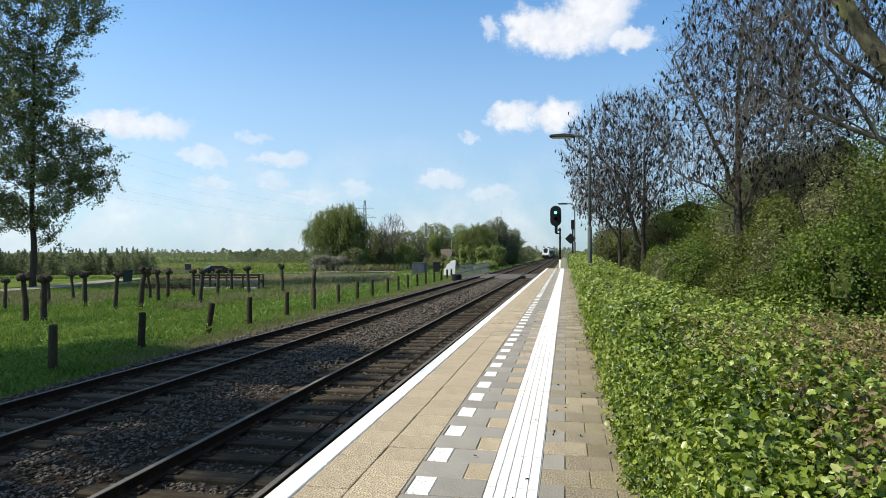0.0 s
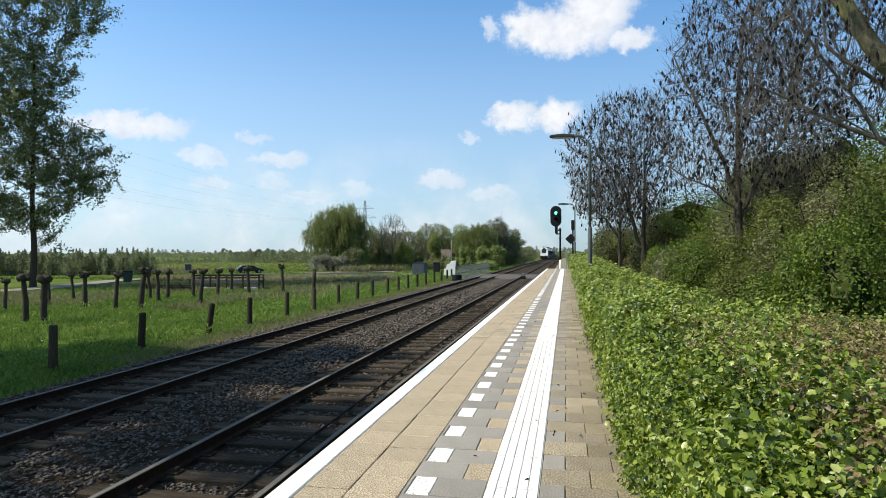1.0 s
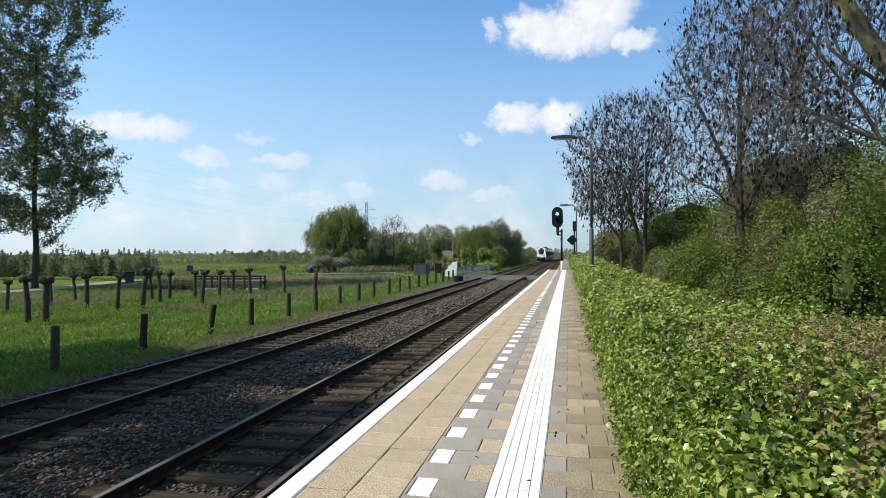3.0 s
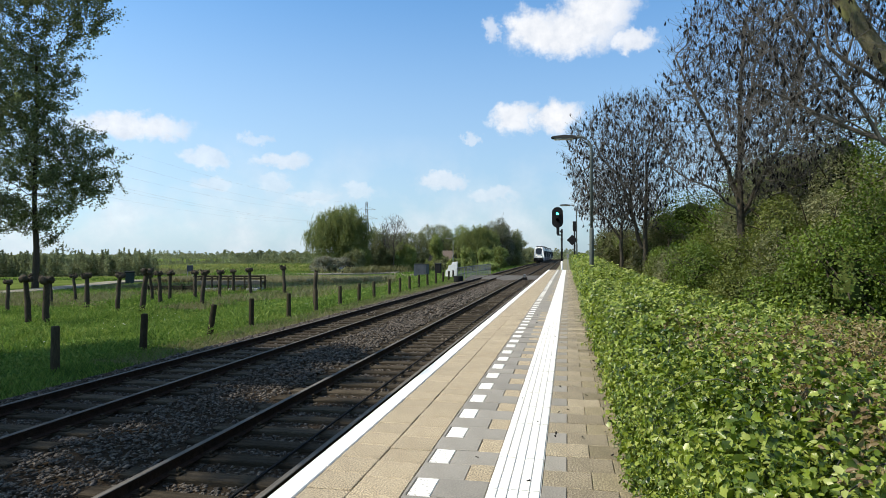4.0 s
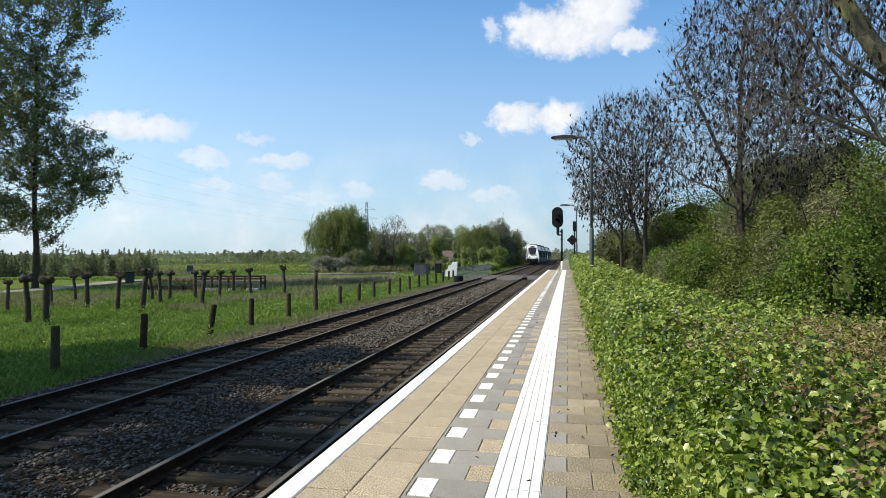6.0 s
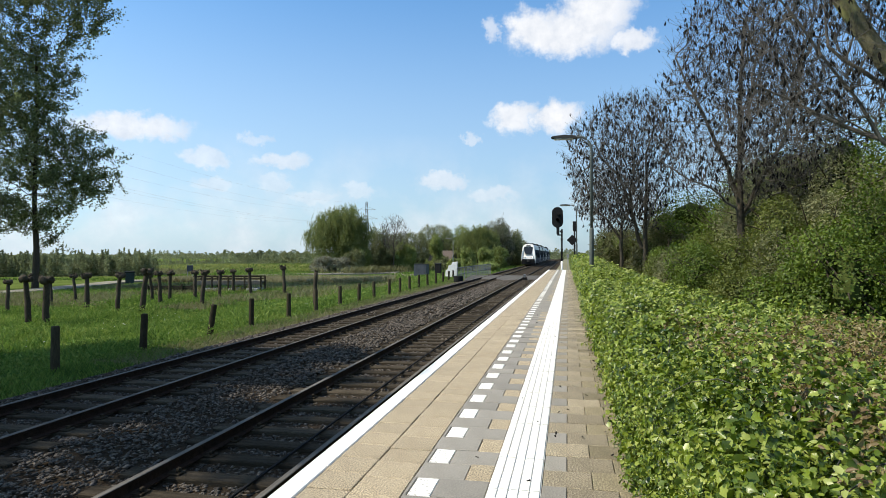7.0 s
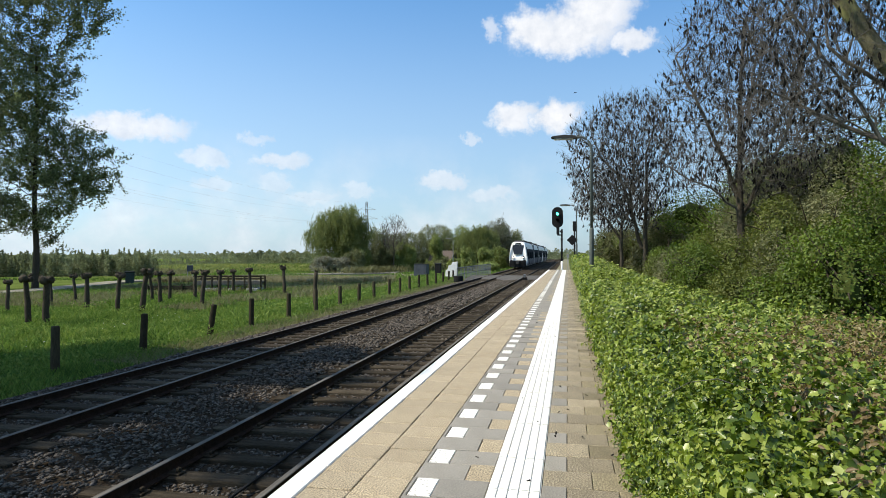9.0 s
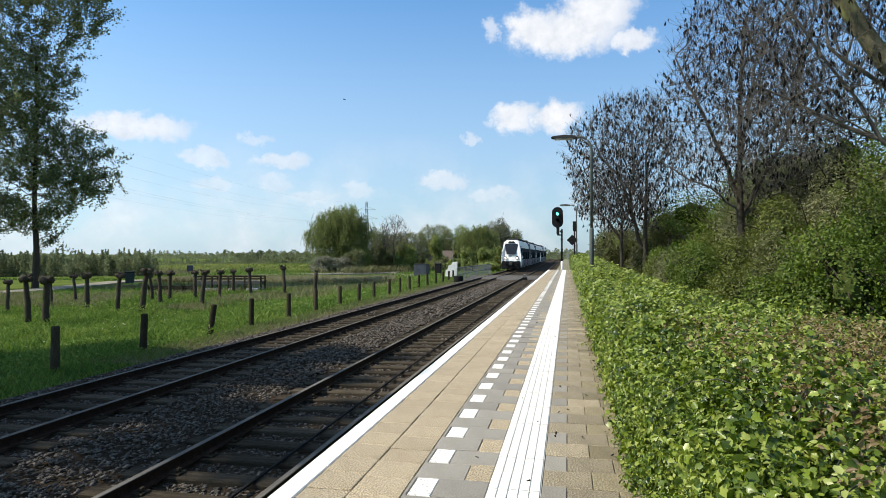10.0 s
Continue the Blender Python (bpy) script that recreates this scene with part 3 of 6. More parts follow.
strip("trackside_path", [(-0.75, 59.5), (-0.75, 120), (-0.75, 320)], 2.2, -0.24, M_VERGE, "sandy trackside path beyond the platform end", "path")
strip("road", LANE, 3.0, lambda p: max(ground_z(p[0], p[1]), FIELD_Z) + 0.10, M_PATH, "pale lane between the road and the level crossing", "road")

# ---- railway tracks ----
NEAR_C, FAR_C = -3.63, -7.71
bm = B()
prism(bm, [(-10.35, -0.50), (-9.55, -0.205), (-1.84, -0.205), (-1.84, -0.50)], -6, 900)
tagged(part("track_bed", bm, M_BED, None), "dark ballast bed under two railway tracks", "track bed", kind="structure")

RAIL_PROFILE = [(-0.07, -0.152), (0.07, -0.152), (0.07, -0.138), (0.012, -0.122), (0.010, -0.045), (0.034, -0.034), (0.036, -0.006), (0.030, 0.0), (-0.030, 0.0), (-0.036, -0.006), (-0.034, -0.034), (-0.010, -0.045), (-0.012, -0.122), (-0.07, -0.138)]


def rail_mesh():
    bm = B()
    prism(bm, RAIL_PROFILE, -6, 900)
    me = bpy.data.meshes.new("rail")
    bmesh.ops.recalc_face_normals(bm, faces=bm.faces)
    for f in bm.faces:
        c = f.calc_center_median()
        f.material_index = 1 if c.z > -0.012 else 0
    bm.to_mesh(me)
    bm.free()
    me.materials.append(M_RAIL), me.materials.append(M_RAILTOP)
    return me


def sleeper_mesh():
    bm = B()
    box(bm, -1.29, -0.125, -0.33, 1.29, 0.125, -0.152, 0.015)
    for sx in (-0.75, 0.75):
        box(bm, sx - 0.17, -0.075, -0.153, sx + 0.17, 0.075, -0.128, 0.006)
        for dx in (-0.12, 0.12):
            box(bm, sx + dx - 0.022, -0.03, -0.13, sx + dx + 0.022, 0.03, -0.085, 0.008)
    me = bpy.data.meshes.new("sleeper")
    bm.to_mesh(me)
    bm.free()
    me.materials.append(M_SLEEPER)
    return me


def tracks():
    rm, sm = rail_mesh(), sleeper_mesh()
    r = random.Random(3)
    for c, half in ((NEAR_C, 0.755), (FAR_C, 0.735)):
        tr = thing("railway_track", pose(c, 0, 0), "straight railway track, rusty steel rails on weathered sleepers in ballast", "railway track", "railway tracks", "structure")
        for s in (-half, half):
            place("rail", rm, tr, pose(s, 0, 0), "rusty rail with polished head")
        rest = []
        for i in range(520):
            y = -5.54 + 0.62 * i
            a = pose(r.uniform(-0.02, 0.02), y + r.uniform(-0.015, 0.015), r.uniform(-0.008, 0.006), 0, 0, r.uniform(-0.6, 0.6))
            if 60.5 < y < 68.5:
                continue
            if i < 150:
                place("sleeper", sm, tr, a)
            else:
                rest.append(a)
        bm = B()
        for a in rest:
            box(bm, -1.29, -0.125, -0.33, 1.29, 0.125, -0.15, turn=a)
        tagged(part("sleeper_row", bm, M_SLEEPER, tr, "far sleepers in ballast"), kind="stuff")
    # thin cable lying along the near track
    bm = B()
    tube_mesh(bm, [(-3.32 + 0.03 * math.sin(k * 0.9), -2 + 3.1 * k, -0.128) for k in range(20)], [0.018] * 20, 6)
    tagged(part("track_cable", bm, M_BLACK, None), "black cable lying along the near track over the sleepers", "cable")


tracks()


def ballast():
    """Loose stones over the bed, denser near the camera, lower between the rails."""
    P = []
    for y0, y1, n, s in ((-4.0, 2.5, 3000, 0.04), (2.5, 12, 22000, 0.027), (12, 24, 17000, 0.040), (24, 58, 14000, 0.066)):
        x = rng.uniform(-9.9, -1.95, n)
        y = y0 + (y1 - y0) * rng.random(n)
        z = np.full(n, -0.195)
        ok = np.ones(n, bool)
        for c in (NEAR_C, FAR_C):
            d = np.abs(x - c)
            ph = np.abs(((y + 5.54) / 0.62 + 0.5) % 1.0 - 0.5) * 0.62
            ok &= ~((d < 1.32) & (ph < 0.135))
            ok &= ~(np.abs(d - 0.75) < 0.09)
            z = np.where(d < 1.3, -0.20, z)
        mid = np.abs(x + 5.67) < 0.75
        z = np.where(mid, -0.165 + 0.02 * rng.random(n), z)
        z = np.where(x < -9.5, -0.205 + (x + 9.5) * 0.36, z)
        P.append(np.stack([x, y, z, s * rng.uniform(0.6, 1.5, n)], 1)[ok])
    P = np.concatenate(P)
    n = len(P)
    base = np.array([(1, 0, 0), (0, 1, 0), (-1, 0, 0), (0, -1, 0), (0, 0, 0.75), (0, 0, -0.6)], np.float32)
    faces = np.array([(0, 1, 4), (1, 2, 4), (2, 3, 4), (3, 0, 4), (1, 0, 5), (2, 1, 5), (3, 2, 5), (0, 3, 5)])
    an = rng.uniform(0, 6.283, n)
    ca, sa = np.cos(an)[:, None], np.sin(an)[:, None]
    k = base[None] * rng.uniform(0.55, 1.3, (n, 6, 1)) + rng.normal(0, 0.22, (n, 6, 3))
    k = k * np.stack([rng.uniform(1.0, 1.6, n), rng.uniform(0.6, 1.0, n), rng.uniform(0.5, 0.95, n)], 1)[:, None, :]
    V = np.stack([k[..., 0] * ca - k[..., 1] * sa, k[..., 0] * sa + k[..., 1] * ca, k[..., 2]], -1) * P[:, None, 3:4] + P[:, None, :3]
    Fq = (np.arange(n)[:, None, None] * 6 + faces[None]).reshape(-1, 3)
    tagged(place("ballast_stones", fast("ballast_stones", V.reshape(-1, 3), Fq, M_BALLAST)), "loose grey-brown broken ballast stones around the tracks", "ballast", kind="stuff")


ballast()

# level crossing
bm = B()
for x0, x1 in ((-9.9, FAR_C - 0.82), (FAR_C - 0.65, FAR_C + 0.65), (FAR_C + 0.82, NEAR_C - 0.84), (NEAR_C - 0.66, NEAR_C + 0.66), (NEAR_C + 0.84, -1.2)):
    prism(bm, [(59.6, -0.30), (69.4, -0.30), (69.4, -0.24), (68.0, -0.025), (61.4, -0.025), (59.6, -0.24)], x0, x1, "x")
tagged(part("level_crossing", bm, M_CROSS, None), "grey asphalt level crossing panels between the rails", "level crossing", kind="structure")

# ---- platform ----
HEDGE_X = 0.43
def tile_mesh(w, d, mat, bevel=0.005):
    bm = B()
    box(bm, -w / 2 + 0.002, 0.004, -0.05, w / 2 - 0.002, d - 0.004, 0.0)
    top = [e for e in bm.edges if all(v.co.z > -0.01 for v in e.verts)]
    bmesh.ops.bevel(bm, geom=top, offset=bevel, segments=1, affect="EDGES")
    me = bpy.data.meshes.new("paver")
    bm.to_mesh(me)
    bm.free()
    me.materials.append(mat)
    return me


def platform():
    pf = thing("platform", pose(0, 0, PLAT_Z), "station platform paved with beige and grey tiles, white edge line", "platform", kind="structure")
    # body and facing
    bm = B()
    box(bm, EDGE_X + 0.20, -8, -1.2, 0.75, PLAT_END, -0.052)
    part("platform_base", bm, M_JOINT, pf, "sand-filled joints between the pavers")
    bm = B()
    box(bm, EDGE_X + 0.22, -8, -1.2, EDGE_X + 0.30, PLAT_END - 0.02, -0.12)
    part("facing", bm, M_CONC, pf, "concrete platform wall")
    edge = bpy.data.meshes.new("edge_stone")
    bm = B()
    box(bm, EDGE_X, 0.003, -0.12, -1.598, 0.997, 0.003, 0.008)
    bm.to_mesh(edge)
    bm.free()
    edge.materials.append(M_WHITE)
    for i in range(-4, int(PLAT_END)):
        place("edge_stone", edge, pf, pose(0, i, 0), "white-painted edge stone")
    lip = B()
    box(lip, EDGE_X - 0.018, -3, -0.055, EDGE_X - 0.004, PLAT_END, -0.018)
    part("edge_strip", lip, M_DARKSTEEL, pf, "thin dark strip along the edge")
    mats = {"beige": (M_TILE, M_TILEJ), "brown": (M_TILED, M_TILEDJ), "grey": (M_GREY, M_GREYJ), "grimy": (M_TILEM, M_TILEMJ), "block": (M_BLOCK, M_BLOCKJ)}
    r = random.Random(11)
    far = {k: B() for k in ("beige", "brown", "grimy", "grey", "block")}
    cache = {}
    # rows of 0.30 m across the platform, joints staggered from row to row
    for i in range(-10, int((PLAT_END + 0.7) / 0.30)):
        y = -1.18 + 0.30 * i
        odd = i % 2
        row = [(-1.594, -1.30, "beige"), (-1.30, -0.98, "beige")]
        if odd:
            row += [(-0.98, -0.648, "grey"), (-0.648, -0.484, r.choice(("beige", "beige", "beige", "grey")))]
            row += [(-0.160, 0.152, "brown"), (0.152, 0.46, "grimy"), (0.46, 0.62, "grimy")]
        else:
            row += [(-0.98, -0.952, "grey"), (-0.952, -0.806, "block"), (-0.806, -0.484, "grey")]
            row += [(-0.160, -0.006, "grey"), (-0.006, 0.305, "brown"), (0.305, 0.62, "grimy")]
        for x0, x1, k in row:
            half = -0.05 if x0 == -1.30 else 0.0
            w, cx, dz = x1 - x0, (x0 + x1) / 2, r.uniform(-0.004, 0.0015)
            if 1.0 < y < 10.0:
                key = (round(w, 3), k)
                if key not in cache:
                    cache[key] = tile_mesh(w, 0.30, mats[k][0])
                place("marking_block" if k == "block" else "paver", cache[key], pf, pose(cx, y + half, dz, r.uniform(-0.5, 0.5), r.uniform(-0.4, 0.4)))
            else:
                box(far[k], x0 + 0.002, y + half + 0.004, -0.05, x1 - 0.002, y + half + 0.296, dz)
    for k, bm in far.items():
        tagged(part("paver_field" if k != "block" else "marking_row", bm, mats[k][1], pf), kind="stuff")
    # tactile guide strip
    tm = bpy.data.meshes.new("tactile_tile")
    bm = B()
    box(bm, -0.16, 0.002, -0.05, 0.16, 0.298, 0.0)
    for k in range(5):
        cx = -0.128 + 0.064 * k
        box(bm, cx - 0.024, 0.002, -0.001, cx + 0.024, 0.298, 0.007)
    bm.to_mesh(tm)
    bm.free()
    tm.materials.append(M_WHITE)
    y, rest = -4.0, B()
    while y < PLAT_END - 1.2:
        if 0.5 < y < 40:
            place("tactile_tile", tm, pf, pose(-0.322, y, r.uniform(-0.002, 0.002)), "white ribbed tactile tile")
        else:
            box(rest, -0.482, y + 0.002, -0.05, -0.162, y + 0.298, 0.004)
        y += 0.30
    tagged(part("tactile_strip", rest, M_WHITE, pf), kind="stuff")


# ---- hedge ----


def hedge_top(y):
    """Height of the hedge's top along the platform."""
    return 1.67 + 0.33 * smooth(8, 34, y) + 0.10 * smooth(24, 50, y)


def hedge_back(y):
    return 2.62 - 0.95 * smooth(4.6, 9, y) - 0.3 * smooth(9, 30, y)


def hedge():
    hd = thing("hedge", pose(0, 0, 0), "trimmed green field maple hedge along the platform", "hedge")
    # solid filler; its dark colour stands for the shade inside the hedge
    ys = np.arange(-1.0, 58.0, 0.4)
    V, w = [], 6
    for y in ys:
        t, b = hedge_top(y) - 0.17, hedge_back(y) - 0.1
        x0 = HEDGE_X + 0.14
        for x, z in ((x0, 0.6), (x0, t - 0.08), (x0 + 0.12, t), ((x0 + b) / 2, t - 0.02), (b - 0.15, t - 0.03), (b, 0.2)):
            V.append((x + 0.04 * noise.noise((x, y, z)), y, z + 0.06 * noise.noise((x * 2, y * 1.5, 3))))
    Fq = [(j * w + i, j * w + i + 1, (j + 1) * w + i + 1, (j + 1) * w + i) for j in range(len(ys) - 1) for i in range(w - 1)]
    place("inner_growth", fast("inner_growth", V, Fq, M_CORE, True), hd, label="solid core in a dark shade colour inside the hedge")

    def shell(y0, y1, n, top_share, depth=0.045):
        y = y0 + (y1 - y0) * rng.random(n) ** 1.15
        t = np.array([hedge_top(v) for v in y])
        b = np.array([hedge_back(v) for v in y])
        on_top = rng.random(n) < top_share
        u = rng.random(n)
        lump = np.array([noise.noise((p * 1.1, q * 1.1, 5.0)) for p, q in zip(u * (b - HEDGE_X), y)])
        tuft = np.array([noise.noise((p * 5.0, q * 5.0, 2.0)) for p, q in zip(u * (b - HEDGE_X), y)])
        x = np.where(on_top, HEDGE_X + 0.03 + u * (b - HEDGE_X), HEDGE_X + 0.06 - np.abs(rng.normal(0, 0.05, n)) + 0.09 * rng.random(n) + 0.04 * lump)
        z = np.where(on_top, t + 0.12 * lump + 0.12 * tuft + rng.normal(0, depth, n) - 0.06, PLAT_Z - 0.02 + (t - PLAT_Z) * rng.random(n))
        corner = on_top & (u < 0.12)
        z = np.where(corner, z - 0.08 * (0.12 - u) / 0.12, z)
        lean = np.stack([rng.normal(0, 0.5, n), rng.normal(0, 0.5, n), np.zeros(n)], 1)
        up = np.where(on_top[:, None], np.array([[-0.1, -0.1, 1.0]]), np.array([[-0.85, -0.1, 0.6]])) + lean
        return np.stack([x, y, z], 1), up
    # shoots with leaves all round: from, to, count, leaves each, shoot length, leaf size, shape, share on top
    for y0, y1, n, per, ln, size, shp, share in ((-1.0, 0.7, 1300, 7, 0.10, 0.042, "leaf", 0.7), (0.7, 4.0, 5600, 8, 0.13, 0.029, "lobed", 0.86), (0.7, 4.0, 3800, 8, 0.12, 0.021, "leaf", 0.9), (0.7, 4.0, 3600, 7, 0.08, 0.021, "leaf", 0.0), (4.0, 8.0, 2600, 7, 0.14, 0.037, "lobed", 0.80), (4.0, 8.0, 2600, 7, 0.12, 0.034, "leaf", 0.84), (4.0, 9.0, 3800, 7, 0.08, 0.025, "leaf", 0.0),
                                                 (8.0, 15.0, 3600, 7, 0.14, 0.052, "leaf", 0.68), (15.0, 30.0, 3200, 6, 0.15, 0.072, "quad", 0.6), (30, 58, 2400, 5, 0.18, 0.11, "quad", 0.5)):
        C, up = shell(y0, y1, n, share)
        v, f = shoots(C, up, per, ln, size, shp, wild=0.7 if y0 < 3 else 0.5 if y0 < 6 else 0.3)
        tagged(place("foliage", fast("foliage", v, f, M_HEDGE), hd), kind="stuff")
    # an under layer closes the gaps between the shoots
    for y0, y1, n, size in ((0.5, 5.0, 12000, 0.045), (5.0, 15.0, 12000, 0.06)):
        C, up = shell(y0, y1, n, 0.75, 0.02)
        C[:, 2] -= 0.05
        C[:, 0] += 0.03
        v, f = leaves(C, size, 0.8, up, "quad")
        tagged(place("under_foliage", fast("under_foliage", v, f, M_HEDGE), hd), kind="stuff")
    # pale young shoots standing out on top
    for y0, y1, n, size in ((1.5, 5.0, 420, 0.028), (5.0, 12.0, 1700, 0.042), (12.0, 30.0, 1500, 0.065)):
        C, up = shell(y0, y1, n, 1.0, 0.03)
        C[:, 2] += 0.05
        v, f = shoots(C, up, 6, 0.11, size, "leaf", wild=0.3)
        tagged(place("pale_growth", fast("pale_growth", v, f, M_HEDGETIP), hd, label="pale yellow-green young leaves"), kind="stuff")
    # young reddish shoots on top
    n = 11000
    y = 0.9 + 4.6 * rng.random(n) ** 1.2
    u = rng.random(n)
    b = np.array([hedge_back(v) for v in y])
    pick = np.array([noise.noise((p * 1.6, q * 1.2, 9.0)) for p, q in zip(u * 2.2, y)]) + rng.normal(0, 0.25, n) + 0.35 * u > 0.18
    x, y, u = (HEDGE_X + 0.25 + u * (b - HEDGE_X - 0.3))[pick], y[pick], u[pick]
    z = np.array([hedge_top(v) for v in y]) + 0.07 + 0.07 * rng.random(len(y))
    k = rng.random(len(x)) < 0.42
    v, f = shoots(np.stack([x, y, z - 0.06], 1)[k], np.stack([rng.normal(0, 0.4, k.sum()), rng.normal(0, 0.4, k.sum()), np.ones(k.sum())], 1), 6, 0.13, 0.021, "leaf", 0.7)
    tagged(place("young_growth", fast("young_growth", v, f, M_HEDGERED), hd, label="reddish young leaves"), kind="stuff")
    segs = []
    r = random.Random(4)
    for _ in range(110):
        y = 0.9 + 12 * r.random() ** 1.5
        x = HEDGE_X + 0.15 + r.random() * (hedge_back(y) - HEDGE_X - 0.2)
        z = hedge_top(y) - 0.06
        segs.append((x, y, z, x + r.gauss(0, 0.05), y + r.gauss(0, 0.05), z + r.uniform(0.10, 0.2), 0.0035, 0.002))
    for _ in range(26):
        y = 1.4 + 7 * r.random() ** 1.3
        x = HEDGE_X + 0.3 + r.random() * (hedge_back(y) - HEDGE_X - 0.5)
        p = Vector((x, y, hedge_top(y)))
        a, ln = r.random() * 6.283, r.uniform(0.06, 0.13)
        for j in range(4):
            q = p + Vector((math.cos(a) * ln, math.sin(a) * ln, ln * (0.75 - 0.42 * j)))
            segs.append((*p, *q, 0.0030 - 0.0005 * j, 0.0025 - 0.0005 * j))
            p, a = q, a + r.gauss(0, 0.35)
    v, f = tubes(segs, 4)
    tagged(place("stem_growth", fast("stem_growth", v, f, M_TWIG), hd), kind="stuff")


hedge()

# ---- trees and shrubs beside the platform ----


def seed_bunch_mesh(C, size):
    """Drop-shaped hanging bunches, three crossed blades each."""
    n = len(C)
    out = []
    for j in range(3):
        a = 1.05 * j + rng.uniform(0, 6.28, n)
        h = np.stack([np.cos(a), np.sin(a), np.zeros(n)], 1)
        s = (size * rng.uniform(0.5, 1.35, n))[:, None]
        d = np.array([[0, 0, -1.0]]) + rng.normal(0, 0.18, (n, 3))
        Vb = np.stack([C, C + d * s * 0.55 + h * s * 0.24, C + d * s * 1.25, C + d * s * 0.75 - h * s * 0.24], 1).reshape(-1, 3)
        out.append((Vb, np.arange(n * 4).reshape(-1, 4)))
    return merge(*out)


def ash_tree(at, crown, trunk, seed, label, size=0.13, n=1500, step=0.13, tip=0.006, bunches=0.5, twig=0.36, per=3, trunk_r=0.0, upward=0.3, limbs=(), bark=None, taper=0.9):
    """A bare tree: crown is a list of ellipsoids, trunk a line of points, limbs the main forks."""
    t = thing("ash_tree", at, label, "tree", "bare trees behind the hedge")
    nodes, par = colonize(crown, n, trunk, step, step * 1.35, step * 7, seed, upward, limbs=limbs)
    rad, ends = pipe_radii(par, tip)
    for k in range(len(trunk)):
        rad[k] = max(rad[k], trunk_r * (1 - taper * k / len(trunk)))
    S = skeleton_segments(nodes, par, rad)
    big = S[:, 7] > 0.035
    v, f = tubes(S[big], 8)
    place("trunk", fast("trunk", v, f, bark or M_TRUNK, True), t)
    v, f = tubes(S[~big], 4)
    tagged(place("branchwork", fast("branchwork", v, f, M_TWIG, True), t), kind="stuff")
    thin = np.where((rad < tip * 2.2) & (np.arange(len(par)) > 3))[0]
    sg, e = twigs_from(nodes, par, thin, per, twig, seed, 0.85)
    S2 = np.concatenate([sg, np.full((len(sg), 1), tip * 0.8), np.full((len(sg), 1), tip * 0.4)], 1)
    v, f = tubes(S2, 3)
    tagged(place("twig_mass", fast("twig_mass", v, f, M_TWIG), t), kind="stuff")
    k = rng.random(len(e)) < bunches
    C = sg[k, :3] + (e[k] - sg[k, :3]) * rng.uniform(0.5, 1.0, (k.sum(), 1))
    v, f = seed_bunch_mesh(C, size)
    tagged(place("seed_cluster_mass", fast("seed_cluster_mass", v, f, M_KEYS), t, label="dry brown hanging seed clusters"), kind="stuff")
    return t


def lobes(seed, rx, ry, h, n, low=0.0):
    r = random.Random(seed)
    L = []
    for i in range(n):
        z = low + h * (0.12 + 0.70 * r.random())
        k = math.sqrt(max(0.05, 1 - (z / h - 0.35) ** 2 * 1.3))
        a = r.random() * 6.283
        q = math.sqrt(r.random()) * 0.75
        L.append((math.cos(a) * q * rx * k, math.sin(a) * q * ry * k, z, rx * r.uniform(0.26, 0.48), ry * r.uniform(0.26, 0.48), h * r.uniform(0.13, 0.24)))
    return L


def crown_points(L, n, inner=0.25, loose=0.0):
    """Points on the outer skin of a heap of ellipsoids; those deep inside a neighbour are left out."""
    L = np.array(L)
    w = (L[:, 3] * L[:, 4]) ** 1.0
    m = int(n * 2.2)
    i = rng.choice(len(L), m, p=w / w.sum())
    d = rng.normal(size=(m, 3))
    d /= np.linalg.norm(d, axis=1, keepdims=True)
    rad = 1 - inner * rng.random(m) ** 1.6 + rng.normal(0, 0.06, m)
    P = L[i, :3] + d * L[i, 3:6] * rad[:, None]
    keep = np.ones(m, bool)
    for k, l in enumerate(L):
        keep &= (i == k) | ((((P - l[:3]) / l[3:6]) ** 2).sum(1) > 0.55)
    P, d = P[keep][:n], d[keep][:n]
    P = P + rng.normal(0, 1, P.shape) * loose
    return P, d


def shrub(at, rx, ry, h, n, size, mat, seed, label, core=True, name="shrub", group="", nl=12, low=0.0, shape="quad", inner=None, loose=0.0, heart=0.72):
    t = thing(name, at, label, "shrub" if name == "shrub" else "tree", group)
    L = lobes(seed, rx, ry, h, nl, low)
    r = random.Random(seed)
    segs = []
    for l in L:
        b = Vector((l[0] * 0.15, l[1] * 0.15, -0.1))
        e = Vector(l[:3])
        m = b.lerp(e, 0.5) + Vector((r.gauss(0, 0.12), r.gauss(0, 0.12), 0.15))
        k = 0.02 * h ** 0.5
        segs += [(*b, *m, k * 1.5, k), (*m, *e, k, k * 0.5)]
        for _ in range(5):
            d = Vector((r.gauss(0, 1) * l[3], r.gauss(0, 1) * l[4], r.gauss(0.2, 0.8) * l[5])) * 0.75
            segs.append((*e, *(e + d), k * 0.5, k * 0.15))
    v, f = tubes(segs, 4)
    place("branchwork", fast("branchwork", v, f, M_BARKD), t)
    # filler lumps, coloured dark like shaded foliage, show through the leaf gaps
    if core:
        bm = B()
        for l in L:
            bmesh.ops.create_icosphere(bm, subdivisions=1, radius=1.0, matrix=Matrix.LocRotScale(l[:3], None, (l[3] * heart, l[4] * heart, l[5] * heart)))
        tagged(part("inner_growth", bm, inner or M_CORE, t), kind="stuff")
    P, d = crown_points(L, n, 0.25 + loose, loose)
    v, f = leaves(P, size, 0.75, d * 0.9, shape, 0.35)
    tagged(place("foliage", fast("foliage", v, f, mat), t), kind="stuff")
    return t


